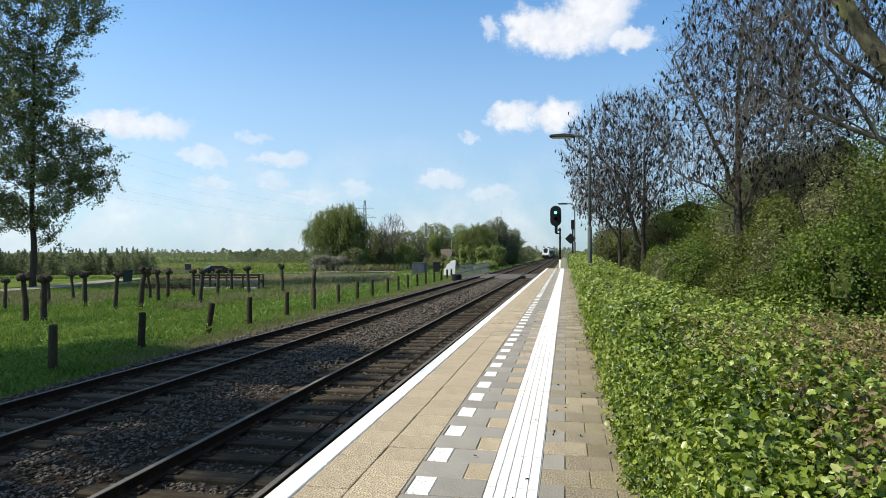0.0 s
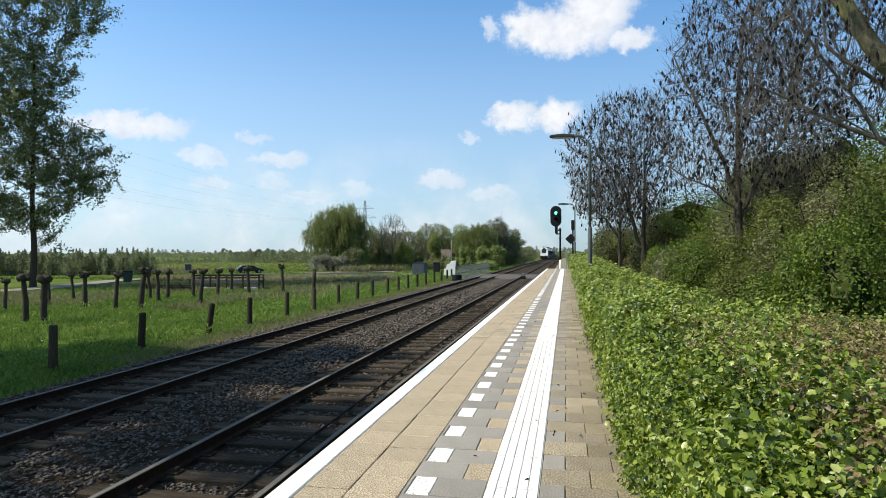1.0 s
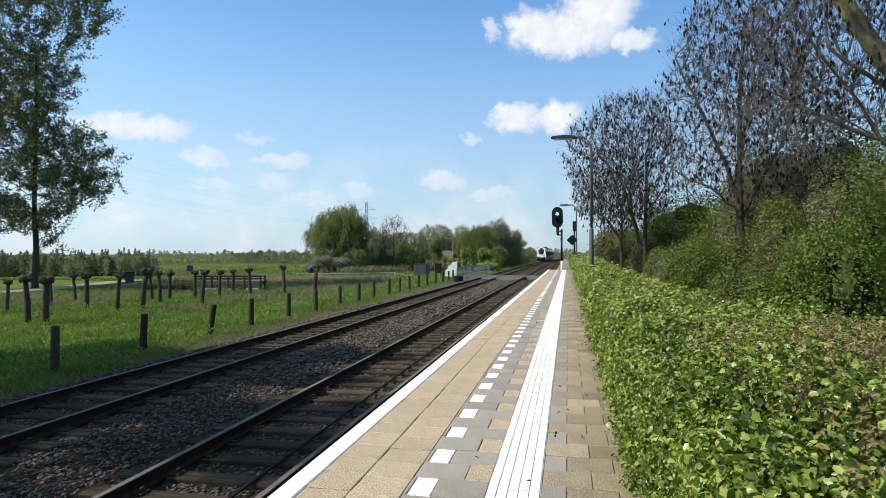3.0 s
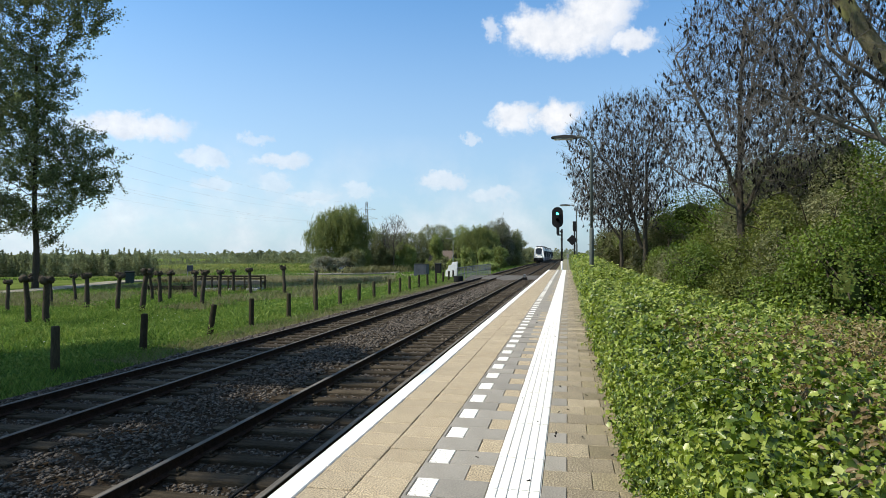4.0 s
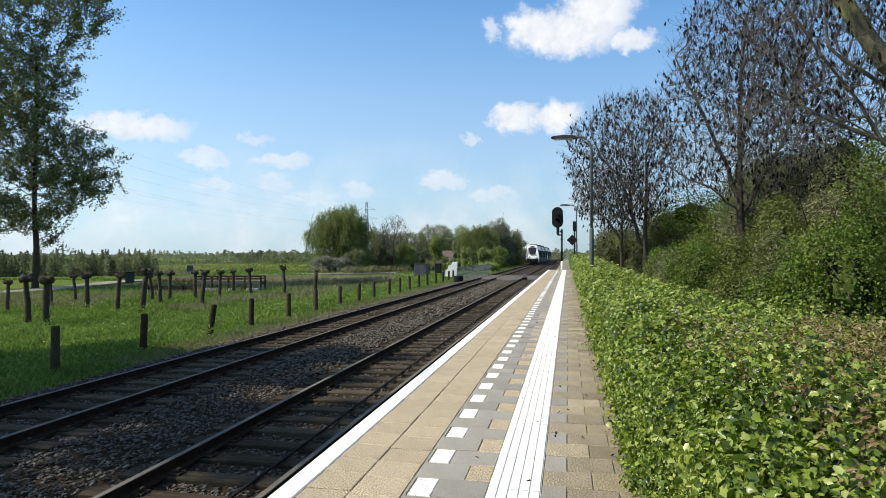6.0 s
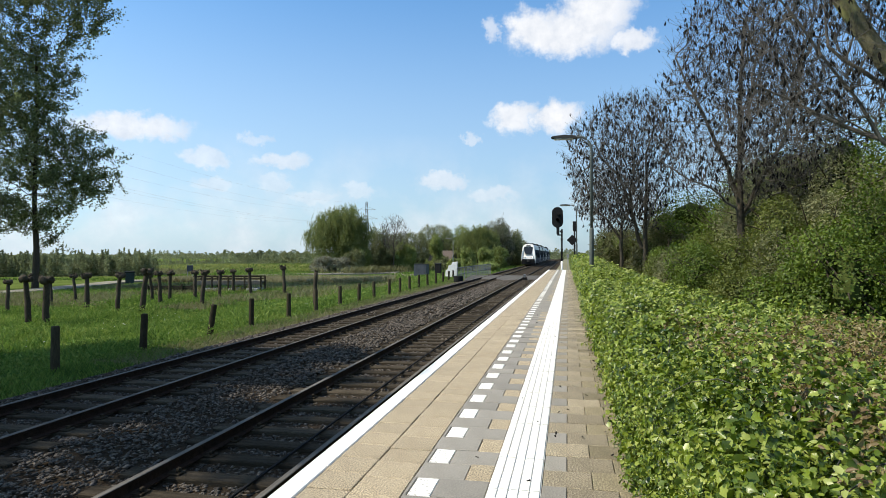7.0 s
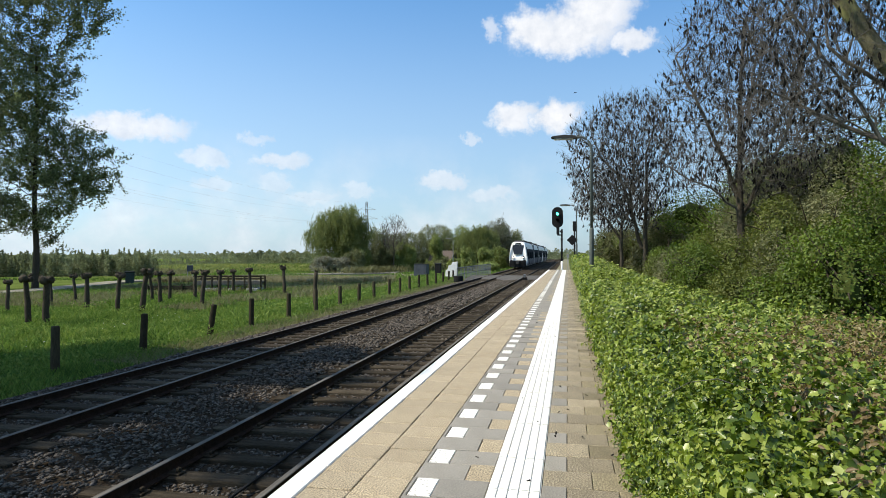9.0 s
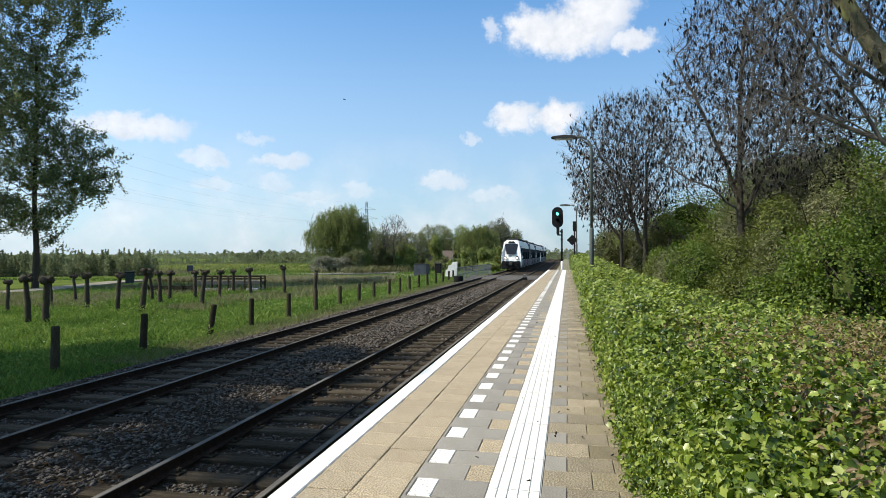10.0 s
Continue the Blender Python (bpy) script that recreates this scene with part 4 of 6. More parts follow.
ash_tree(pose(2.45, 20.9, 0.5), [(-0.5, 0, 5.5, 1.5, 1.4, 1.6), (-1.5, 0, 4.9, 1.15, 1.2, 1.5), (0.35, 0, 4.6, 0.95, 1.2, 1.5), (-0.7, 0, 3.5, 1.7, 1.3, 0.9)],
         [(0, 0, 0), (0.02, 0, 0.7), (0.0, 0, 1.4), (0, 0, 2.0), (0.0, 0, 2.6), (0.02, 0.02, 3.3), (0.05, 0.03, 4.2), (0.02, 0, 5.0), (0.3, 0, 5.9)], 21, "slender bare ash tree with dry seed bunches behind the hedge", 0.092, 2300, 0.13, bunches=0.24, tip=0.005, per=4, trunk_r=0.105,
         limbs=([(-0.06, 0, 2.0), (-0.28, 0.06, 2.7), (-0.41, 0.1, 3.2), (-0.77, 0.15, 4.28), (-1.42, 0.2, 5.05)], [(-0.41, 0.1, 3.2), (-0.48, -0.2, 3.85), (-0.34, -0.3, 4.64), (-0.45, -0.4, 5.6)],
                [(0.0, 0, 2.6), (0.22, -0.1, 3.3), (0.58, -0.2, 3.95), (0.9, -0.3, 4.8)], [(0, 0, 2.4), (0.1, 0.5, 3.3), (-0.2, 0.9, 4.5)], [(-0.28, 0.06, 2.7), (-0.9, 0.2, 3.3), (-1.7, 0.3, 3.9)]))
ash_tree(pose(2.35, 29.0, 0.5), [(-0.3, 0, 4.6, 1.9, 1.8, 2.0), (0.2, 0, 3.6, 1.8, 1.6, 1.2)], [(0, 0, 0), (0, 0, 0.8), (0.03, 0, 1.6), (0, 0, 2.2), (0.03, 0, 3.2), (0.1, 0, 4.4)], 22, "bare ash tree with seed bunches farther along the hedge", 0.11, 1500, 0.155, bunches=0.24, trunk_r=0.10,
         limbs=([(0.02, 0, 2.4), (-0.53, 0, 3.3), (-1.2, 0.1, 3.9), (-1.7, 0.1, 5.4)], [(0.03, 0, 3.0), (0.4, 0.2, 3.9), (0.6, 0.3, 5.0)]))
ash_tree(pose(3.6, 14.0, 0.35), [(0.0, 0, 5.0, 1.9, 1.8, 1.7), (0.1, 0, 6.3, 1.6, 1.6, 1.6), (0.3, 0, 3.7, 1.7, 1.6, 0.8)],
         [(0, 0, 0), (0, 0, 0.8), (0.0, 0, 1.6), (-0.03, 0.02, 2.4), (-0.05, 0, 2.9), (-0.03, 0.1, 4.4), (0, 0.1, 5.8), (0.1, 0.1, 6.9)], 23, "large bare ash tree full of dark seed bunches", 0.076, 3000, 0.122, bunches=0.29, tip=0.0045, per=3, trunk_r=0.105,
         limbs=([(-0.05, 0, 2.9), (-0.27, 0, 3.74), (-0.55, 0.1, 4.46), (-0.9, 0.2, 5.4), (-1.3, 0.2, 6.2)], [(-0.03, 0, 2.8), (0.34, -0.1, 3.48), (0.66, -0.2, 4.18), (1.0, -0.2, 5.2)],
                [(-0.05, 0, 2.8), (-0.5, -0.2, 3.2), (-1.1, -0.3, 3.5), (-1.7, -0.3, 3.9)], [(0, 0, 2.7), (0.5, 0.3, 3.1), (1.2, 0.4, 3.4), (1.8, 0.4, 3.6)], [(-0.03, 0.1, 3.5), (0.2, 0.6, 4.6), (0.5, 0.9, 5.8)]))
ash_tree(pose(4.75, 8.0, 0.3), [(-1.3, 0, 4.7, 1.4, 1.5, 1.4), (-0.6, -0.3, 5.6, 1.9, 1.9, 1.4), (-1.7, 0.5, 3.7, 1.1, 1.2, 0.6), (0.4, 0, 4.8, 1.5, 1.5, 1.5)],
         [(0, 0, 0), (0, 0, 0.8), (-0.03, 0, 1.6), (-0.1, 0, 2.3), (-0.25, 0, 2.9), (-0.5, -0.05, 3.3), (-0.85, -0.12, 3.72), (-1.24, -0.2, 4.14), (-1.46, -0.22, 4.48), (-1.72, -0.25, 4.9), (-2.05, -0.3, 5.4)], 27, "old bare ash tree with mossy limbs reaching over the hedge", 0.058, 3200, 0.115, tip=0.0046, bunches=0.30, trunk_r=0.13, bark=M_BARK, per=4, taper=0.35,
         limbs=([(-0.25, 0, 2.7), (-0.8, 0.05, 2.95), (-1.16, 0, 3.29), (-1.3, 0.05, 3.6), (-1.66, 0.05, 4.1), (-1.99, 0, 4.56), (-2.3, -0.05, 5.02)], [(-0.3, 0.1, 2.95), (-0.9, 0.35, 3.3), (-1.36, 0.5, 3.56), (-1.66, 0.5, 3.77), (-1.96, 0.55, 3.95), (-2.46, 0.5, 4.21)],
                [(-0.6, 0, 3.4), (-1.06, 0.2, 3.98), (-1.3, 0.2, 4.21), (-1.69, 0.25, 4.48)], [(-0.85, -0.12, 3.72), (-1.1, -0.4, 4.45), (-1.45, -0.5, 5.0), (-1.9, -0.5, 5.3)]))

SHRUBS = [(2.75, 8.9, 0.72, 0.8, 2.05, 1), (2.7, 10.6, 0.75, 0.9, 2.2, 0), (2.6, 12.6, 0.75, 1.0, 2.25, 1), (2.45, 15.0, 0.7, 1.1, 2.1, 2), (2.3, 17.4, 0.6, 1.1, 1.95, 0),
          (7.4, 18.5, 2.6, 2.4, 5.3, 2), (9.2, 14.6, 2.8, 2.5, 5.6, 1), (8.2, 10.6, 2.5, 2.0, 4.8, 1), (6.8, 22.4, 2.8, 2.6, 5.4, 0),
          (3.3, 12.8, 0.8, 1.0, 2.7, 0), (3.4, 10.7, 0.8, 1.0, 2.4, 2), (3.6, 8.7, 0.9, 1.0, 2.5, 1), (3.2, 15.6, 0.8, 1.2, 2.4, 0), (2.9, 18.9, 0.7, 1.3, 2.1, 2),
          (3.95, 17.8, 1.1, 1.6, 2.8, 0), (4.1, 14.4, 1.1, 1.3, 2.9, 1), (4.0, 12.0, 1.0, 1.3, 3.0, 0), (4.3, 9.8, 1.0, 1.2, 3.0, 1), (3.4, 22.5, 0.9, 2.0, 2.4, 1),
          (2.9, 38.5, 1.5, 3.4, 4.0, 3), (4.4, 32, 1.8, 2.8, 4.3, 3), (5.8, 38, 2.2, 3.0, 4.4, 0), (7.6, 44, 3.0, 4.0, 5.4, 0), (6.3, 26, 2.2, 2.8, 4.0, 0), (5.6, 20.8, 2.5, 2.6, 5.2, 1), (5.2, 16.6, 2.0, 2.0, 4.6, 2), (6.4, 14.4, 2.3, 2.0, 5.0, 2),
          (5.0, 12.4, 1.5, 1.5, 3.8, 2), (6.4, 10.6, 2.0, 1.8, 4.5, 1), (5.4, 8.6, 1.5, 1.5, 3.9, 1), (8.2, 12.4, 2.5, 2.2, 5.2, 0), (7.6, 8.6, 2.2, 1.8, 4.7, 1), (10.2, 17.0, 3.0, 3.0, 6.0, 0), (3.6, 46, 1.8, 4, 4.6, 3), (7.8, 25, 2.6, 4, 5.4, 2),
          (1.6, 66, 1.1, 4.0, 2.4, 1), (1.4, 78, 1.0, 7.0, 2.3, 2), (1.8, 98, 1.4, 11.0, 2.6, 0), (2.2, 130, 1.8, 18.0, 3.2, 0)]
for i, (x, y, rx, ry, h, k) in enumerate(SHRUBS):
    near, mid = y < 21, 21 <= y < 40
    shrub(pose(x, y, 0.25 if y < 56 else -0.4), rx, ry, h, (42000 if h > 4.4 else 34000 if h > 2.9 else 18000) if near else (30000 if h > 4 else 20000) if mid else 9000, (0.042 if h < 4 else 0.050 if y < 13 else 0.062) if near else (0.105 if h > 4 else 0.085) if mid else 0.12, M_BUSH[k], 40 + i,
          ("dense olive-green shrub behind the hedge", "dense fresh green shrub behind the hedge", "grey-green shrub with pale new leaves", "olive-green shrub with leaves darkened for the shade behind the bare trees")[k], group="shrubs behind the hedge", nl=24 if h > 4 else 18, inner=M_FARCORE, loose=0.10 if h > 4 else 0.03, heart=(0.50 if h > 4 else 0.42) if near else 0.52)

# ---- lamps and signals on the platform ----


def platform_lamp(x, y, reach=1.16):
    t = thing("street_lamp", pose(x, y, PLAT_Z - 0.1), "grey steel platform lamp post with a long flat lamp head", "street lamp", "platform lamps")
    bm = B()
    tube_mesh(bm, [(0, 0, 0), (0, 0, 2.25), (0, 0, 2.30)], [0.064, 0.064, 0.05], 14)
    part("lower_pole", bm, M_POLE, t, smooth=True)
    bm = B()
    arc = [(0, 0, 2.30), (0, 0, 4.55)] + [(-0.30 * (1 - math.cos(a)), 0, 4.55 + 0.40 * math.sin(a)) for a in [radians(k) for k in (20, 40, 60, 80, 92)]]
    tube_mesh(bm, arc + [(-0.42, 0, 4.955)], [0.041] * 2 + [0.037] * 6, 12)
    part("upper_pole", bm, M_POLE, t, smooth=True)
    bm = B()
    o = [(-0.40, 4.92), (-0.46, 4.985), (-0.75, 5.015), (-reach + 0.06, 4.995), (-reach, 4.965), (-reach + 0.02, 4.93), (-0.48, 4.905)]
    prism(bm, [(u, v) for u, v in o], -0.11, 0.11)
    bmesh.ops.bevel(bm, geom=bm.edges[:], offset=0.012, segments=1, affect="EDGES")
    h = part("lamp_head", bm, M_DARKSTEEL, t, "dark lamp housing")
    bm = B()
    box(bm, -reach + 0.08, -0.085, 4.885, -0.52, 0.085, 4.93, 0.02)
    part("lens", bm, surface("lamp_lens", (0.45, 0.46, 0.44), (0.58, 0.58, 0.56), 5, 0.3, 0.02, 40), h, "clouded plastic lens")
    return t


platform_lamp(0.68, 18.5)
platform_lamp(0.60, 44.1)


def signal():
    t = thing("railway_signal", pose(-0.55, 59.9, -0.25), "black railway signal on a mast showing green", "railway signal")
    bm = B()
    tube_mesh(bm, [(0, 0, 0), (0, 0, 1.9)], [0.10, 0.10], 12)
    part("mast_foot", bm, M_WHITE, t, "white mast foot", smooth=True)
    bm = B()
    tube_mesh(bm, [(0, 0, 1.9), (0, 0, 4.9)], [0.085, 0.085], 12)
    for z in (2.0, 2.9, 3.9, 4.6):
        tube_mesh(bm, [(0, 0, z), (0, 0, z + 0.12)], [0.12, 0.12], 10)
    part("mast", bm, M_BLACK, t, smooth=True)
    bm = B()
    box(bm, -0.42, -0.12, 4.30, 0.02, 0.06, 4.41, 0.01)
    box(bm, -0.50, -0.10, 4.41, -0.22, 0.10, 5.10, 0.02)
    part("bracket", bm, M_BLACK, t)
    bm = B()
    o = [(-0.40 + 0.52 * math.cos(a), 6.03 + (0.46 if math.sin(a) > 0 else -0.46) + 0.52 * math.sin(a)) for a in [2 * math.pi * k / 28 for k in range(28)]]
    prism(bm, o, -0.14, -0.08)
    part("backboard", bm, M_BLACK, t, "black rounded background board")
    for z in (6.35, 5.80):
        bm = B()
        tube_mesh(bm, [(-0.40, -0.14, z), (-0.40, -0.36, z)], [0.145, 0.145], 16)
        bmesh.ops.delete(bm, geom=[f for f in bm.faces if len(f.verts) > 4 and f.calc_center_median().y < -0.3], context="FACES")
        part("hood", bm, M_BLACK, t)
    bm = B()
    tube_mesh(bm, [(-0.40, -0.141, 6.35), (-0.40, -0.20, 6.35)], [0.125, 0.115], 18)
    part("green_light", bm, M_GREENLAMP, t, "lit green signal lamp")
    # made-up disc that blocks the lamp, standing in for its flicker
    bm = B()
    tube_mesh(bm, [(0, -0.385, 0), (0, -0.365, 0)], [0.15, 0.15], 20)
    blade = part("shutter", bm, M_BLACK, t, "added black disc sliding over the lamp to imitate its flicker", pose(-0.40, 0, 6.07))
    bm = B()
    tube_mesh(bm, [(-0.12, -0.13, 4.7), (-0.12, -0.2, 4.7)], [0.09, 0.09], 10)
    part("marker", bm, M_DARKSTEEL, t)
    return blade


FLICKER_DISC = signal()


def board_post():
    t = thing("sign_post", pose(0.55, 52.5, PLAT_Z - 0.2), "dark post with a diamond board beyond the hedge", "sign")
    bm = B()
    tube_mesh(bm, [(0, 0, 0), (0, 0, 3.6)], [0.07, 0.07], 10)
    part("post", bm, M_BLACK, t, smooth=True)
    bm = B()
    box(bm, -0.32, -0.02, -0.32, 0.32, 0.02, 0.32, turn=Matrix.Translation((-0.18, -0.09, 2.8)) @ Matrix.Rotation(radians(45), 4, "Y"))
    part("diamond_board", bm, M_BLACK, t, "dark diamond board")
    bm = B()
    box(bm, -0.14, -0.12, 3.55, 0.20, 0.12, 4.35, 0.03)
    part("equipment_box", bm, M_BLACK, t)


board_post()


def end_post():
    t = thing("marker_post", pose(0.0, 58.1, PLAT_Z - 0.3), "thin pale grey steel post at the platform end", "post")
    bm = B()
    tube_mesh(bm, [(0, 0, 0), (0, 0, 1.75), (0, 0, 1.78)], [0.035, 0.035, 0.02], 10)
    part("post", bm, M_PALEPOLE, t, smooth=True)
    bm = B()
    box(bm, -0.11, -0.045, 1.42, 0.11, -0.03, 1.72, 0.005)
    part("plate", bm, M_GALV, t, "small grey plate")


end_post()


def low_signal():
    t = thing("track_device", pose(-4.0, 59.5, -0.2), "small grey and black point device beside the near rail", "track device")
    bm = B()
    box(bm, -0.22, -0.15, 0, 0.22, 0.15, 0.30, 0.04)
    part("housing", bm, M_BLACK, t)
    bm = B()
    tube_mesh(bm, [(-0.05, -0.16, 0.42), (-0.05, 0.1, 0.46)], [0.15, 0.13], 12)
    part("head", bm, M_GALV, t, "round pale lamp head")


low_signal()

# ---- the train ----


def train():
    t = thing("passenger_train", pose(FAR_C, 242, 0), "white diesel multiple-unit passenger train with dark windows and lit headlights", "train")
    half = [(0.0, 0.34), (1.18, 0.34), (1.38, 0.55), (1.475, 1.05), (1.475, 1.7), (1.44, 2.5), (1.34, 3.25), (1.16, 3.72), (0.80, 3.98), (0.0, 4.08)]
    ring = [(x, z) for x, z in half[1:-1]]
    outline = ring + [(-x, z) for x, z in ring[::-1]]

    def body(name, y0, y1, mat, nose=0, scale=1.0):
        """A car body; nose -1 puts a rounded cab at y0, +1 at y1."""
        bm = B()
        secs = []
        stations = [(y0, 1.0, 0, 0.0), (y1, 1.0, 0, 0.0)]
        if nose:
            e, s = (y0, 1) if nose < 0 else (y1, -1)
            cab = [(e + s * 0.0, 0.0, 0.30, 0.90), (e + s * 0.10, 0.25, 0.20, 0.88), (e + s * 0.45, 0.55, 0.08, 0.72), (e + s * 1.2, 0.85, 0.0, 0.40), (e + s * 2.4, 1.0, 0, 0)]
            stations = sorted(cab + [(y1 if nose < 0 else y0, 1.0, 0, 0)])
        for y, w, low, slope in stations:
            row = []
            for x, z in outline:
                # the front narrows upwards and leans back
                tip = [0.93, 0.97, 0.97, 0.90, 0.86, 0.88, 0.90][sum(z > q for q in (0.8, 1.2, 2.0, 3.0, 3.5, 3.9))] if nose else 1.0
                dy = slope * max(0.0, (z - 1.9) / 2.1) * (1 if nose < 0 else -1)
                row.append(bm.verts.new((x * (tip * (1 - w) + w) * scale, y + dy, z + (low if z < 0.4 else 0))))
            secs.append(row)
        k = len(outline)
        for a, b in zip(secs, secs[1:]):
            for i in range(k):
                bm.faces.new((a[i], a[(i + 1) % k], b[(i + 1) % k], b[i]))
        bm.faces.new(secs[0])
        bm.faces.new(secs[-1][::-1])
        return part(name, bm, mat, t, smooth=False)
    cars = [(0.0, 18.6, -1), (23.6, 38.2, 0), (43.2, 61.6, 1), (62.4, 79.4, -1), (84.4, 101.6, 1)]
    for i, (a, b, nose) in enumerate(cars):
        c = body("car_body", a, b, M_TRAIN, nose)
        for side in (1.0, -1.0):
            y = a + (3.4 if nose < 0 else 1.0)
            k = 0
            while y < b - (3.4 if nose > 0 else 1.2):
                wide = 1.35 if k % 4 == 2 else 1.75
                bm = B()
                if k % 4 == 2:
                    box(bm, side * 1.46 - 0.02, y, 0.62, side * 1.46 + 0.04, y + 1.3, 2.75, 0.01)
                    part("door", bm, M_TRAINGREY, c, "grey sliding doors")
                else:
                    prism(bm, [(side * 1.495, 1.47), (side * 1.465, 2.45), (side * 1.40, 2.45), (side * 1.42, 1.47)], y, y + 1.65)
                    part("window", bm, M_TRAINGLASS, c, "dark tinted window")
                y += wide
                k += 1
            bm = B()
            prism(bm, [(side * 1.480, 1.40), (side * 1.448, 2.50), (side * 1.395, 2.95), (side * 1.33, 2.95), (side * 1.38, 2.5), (side * 1.40, 1.4)], a + (1.9 if nose < 0 else 0.1), b - (1.9 if nose > 0 else 0.1))
            part("side_band", bm, M_TRAINGREY, c, "dark grey band along the windows")
            bm = B()
            prism(bm, [(side * 1.30, 0.40), (side * 1.395, 0.55), (side * 1.485, 1.05), (side * 1.485, 1.385), (side * 1.40, 1.385), (side * 1.28, 0.45)], a + (2.2 if nose < 0 else 0.1), b - (2.2 if nose > 0 else 0.1))
            part("sill_panel", bm, M_TRAINSIDE, c, "pale grey lower side panel")
            if nose:
                e0 = (a + 0.55) if nose < 0 else (b - 1.85)
                bm = B()
                pr = [(side * 1.475, 1.75), (side * 1.43, 2.5), (side * 1.34, 3.2), (side * 1.28, 3.2), (side * 1.36, 2.5), (side * 1.38, 1.75)]
                prism(bm, pr, e0 + 0.35, e0 + 1.3)
                part("cab_window", bm, M_TRAINGLASS, c, "dark cab side window")
        bm = B()
        box(bm, -0.85, a + 3, 3.9, 0.85, b - 2.5, 4.22, 0.08)
        part("roof_unit", bm, M_TRAINGREY, c, "grey roof equipment")
        for yb in ((a + 3.2, b - 2.2) if nose else (a + 2.2, b - 2.2)):
            for dy in (-1.0, 1.0):
                for sx in (-0.74, 0.74):
                    bm = B()
                    tube_mesh(bm, [(sx - 0.06, yb + dy, 0.40), (sx + 0.06, yb + dy, 0.40)], [0.40, 0.40], 16)
                    part("wheel", bm, M_DARKSTEEL, c)
            bm = B()
            box(bm, -1.1, yb - 1.5, 0.28, 1.1, yb + 1.5, 0.62, 0.05)
            part("bogie_frame", bm, M_BLACK, c)
    for a, b in ((18.9, 23.3), (38.5, 42.9), (79.7, 84.1)):
        p = body("power_module", a, b, M_TRAINSIDE)
        for side in (1.0, -1.0):
            bm = B()
            prism(bm, [(side * 1.49, 1.3), (side * 1.46, 3.0), (side * 1.40, 3.0), (side * 1.42, 1.3)], a + 0.4, b - 0.4)
            part("grille", bm, M_DARKSTEEL, p, "dark ventilation grille")
        bm = B()
        box(bm, -1.0, a + 0.5, 3.9, 1.0, b - 0.5, 4.32, 0.1)
        part("roof_unit", bm, M_DARKSTEEL, p, "dark exhaust housing")
        bm = B()
        box(bm, -1.1, (a + b) / 2 - 1.5, 0.2, 1.1, (a + b) / 2 + 1.5, 0.62, 0.05)
        part("bogie_frame", bm, M_BLACK, p)
    for y in (18.6, 23.3, 38.2, 42.9, 79.4, 84.1):
        bm = B()
        box(bm, -1.30, y, 0.6, 1.30, y + 0.3, 3.75, 0.03)
        part("gangway", bm, M_BLACK, t, "black rubber gangway bellows")
    # cab front

    def front_y(z):
        return 0.90 * max(0.0, (z - 1.9) / 2.1)
    bm = B()
    vs = [bm.verts.new((x, front_y(z) - 0.035, z)) for x, z in ((-0.66, 2.12), (0.66, 2.12), (0.94, 3.20), (0.90, 3.50), (-0.90, 3.50), (-0.94, 3.20))]
    vs2 = [bm.verts.new((v.co.x, v.co.y + 0.09, v.co.z)) for v in vs]
    bm.faces.new(vs), bm.faces.new(vs2[::-1])
    for i in range(6):
        bm.faces.new((vs[i], vs2[i], vs2[(i + 1) % 6], vs[(i + 1) % 6]))
    w = part("windscreen", bm, M_SCREEN, t, "large dark windscreen")
    bm = B()
    vs = [bm.verts.new((x, front_y(z) - 0.06, z)) for x, z in ((-0.55, 3.56), (0.55, 3.56), (0.38, 3.82), (-0.38, 3.82))]
    vs2 = [bm.verts.new((v.co.x, v.co.y + 0.10, v.co.z)) for v in vs]
    bm.faces.new(vs), bm.faces.new(vs2[::-1])
    for i in range(4):
        bm.faces.new((vs[i], vs2[i], vs2[(i + 1) % 4], vs[(i + 1) % 4]))
    part("destination_display", bm, M_BLACK, t, "dark destination display")
    bm = B()
    tube_mesh(bm, [(0, front_y(3.92) - 0.08, 3.90), (0, front_y(3.92) + 0.1, 3.90)], [0.06, 0.06], 10)
    part("top_headlight", bm, M_HEADLAMP, t)
    for sx in (-0.85, 0.85):
        bm = B()
        tube_mesh(bm, [(sx, -0.05, 1.66), (sx, 0.12, 1.66)], [0.095, 0.11], 14)
        part("headlight", bm, M_HEADLAMP, t, "lit white headlight")
        bm = B()
        tube_mesh(bm, [(sx, -0.03, 1.66), (sx, 0.10, 1.66)], [0.20, 0.22], 14)
        part("lamp_housing", bm, M_BLACK, t)
        bm = B()
        tube_mesh(bm, [(sx * 0.92, -0.30, 0.98), (sx * 0.92, -0.26, 0.98), (sx * 0.92, -0.20, 0.98), (sx * 0.92, 0.25, 0.98)], [0.18, 0.20, 0.09, 0.09], 14)
        part("buffer", bm, M_BLACK, t)
        bm = B()
        box(bm, sx * 1.24 - 0.2, -0.03, 0.66, sx * 1.24 + 0.2, 0.3, 1.28, 0.04)
        part("corner_guard", bm, M_BLACK, t)
    bm = B()
    box(bm, -0.22, -0.45, 0.68, 0.22, 0.2, 1.12, 0.05)
    part("coupler", bm, M_DARKSTEEL, t, "dark automatic coupler")
    bm = B()
    box(bm, -1.36, -0.08, 0.22, 1.36, 0.35, 1.22, 0.06)
    part("snow_plough", bm, M_BLACK, t, "black bumper skirt")
    for ob in t.children_recursive:
        ob.data.transform(Matrix.Diagonal((0.95, 1.0, 1.07, 1.0)))
    return t


TRAIN = train()

# ---- fence posts and pollards ----


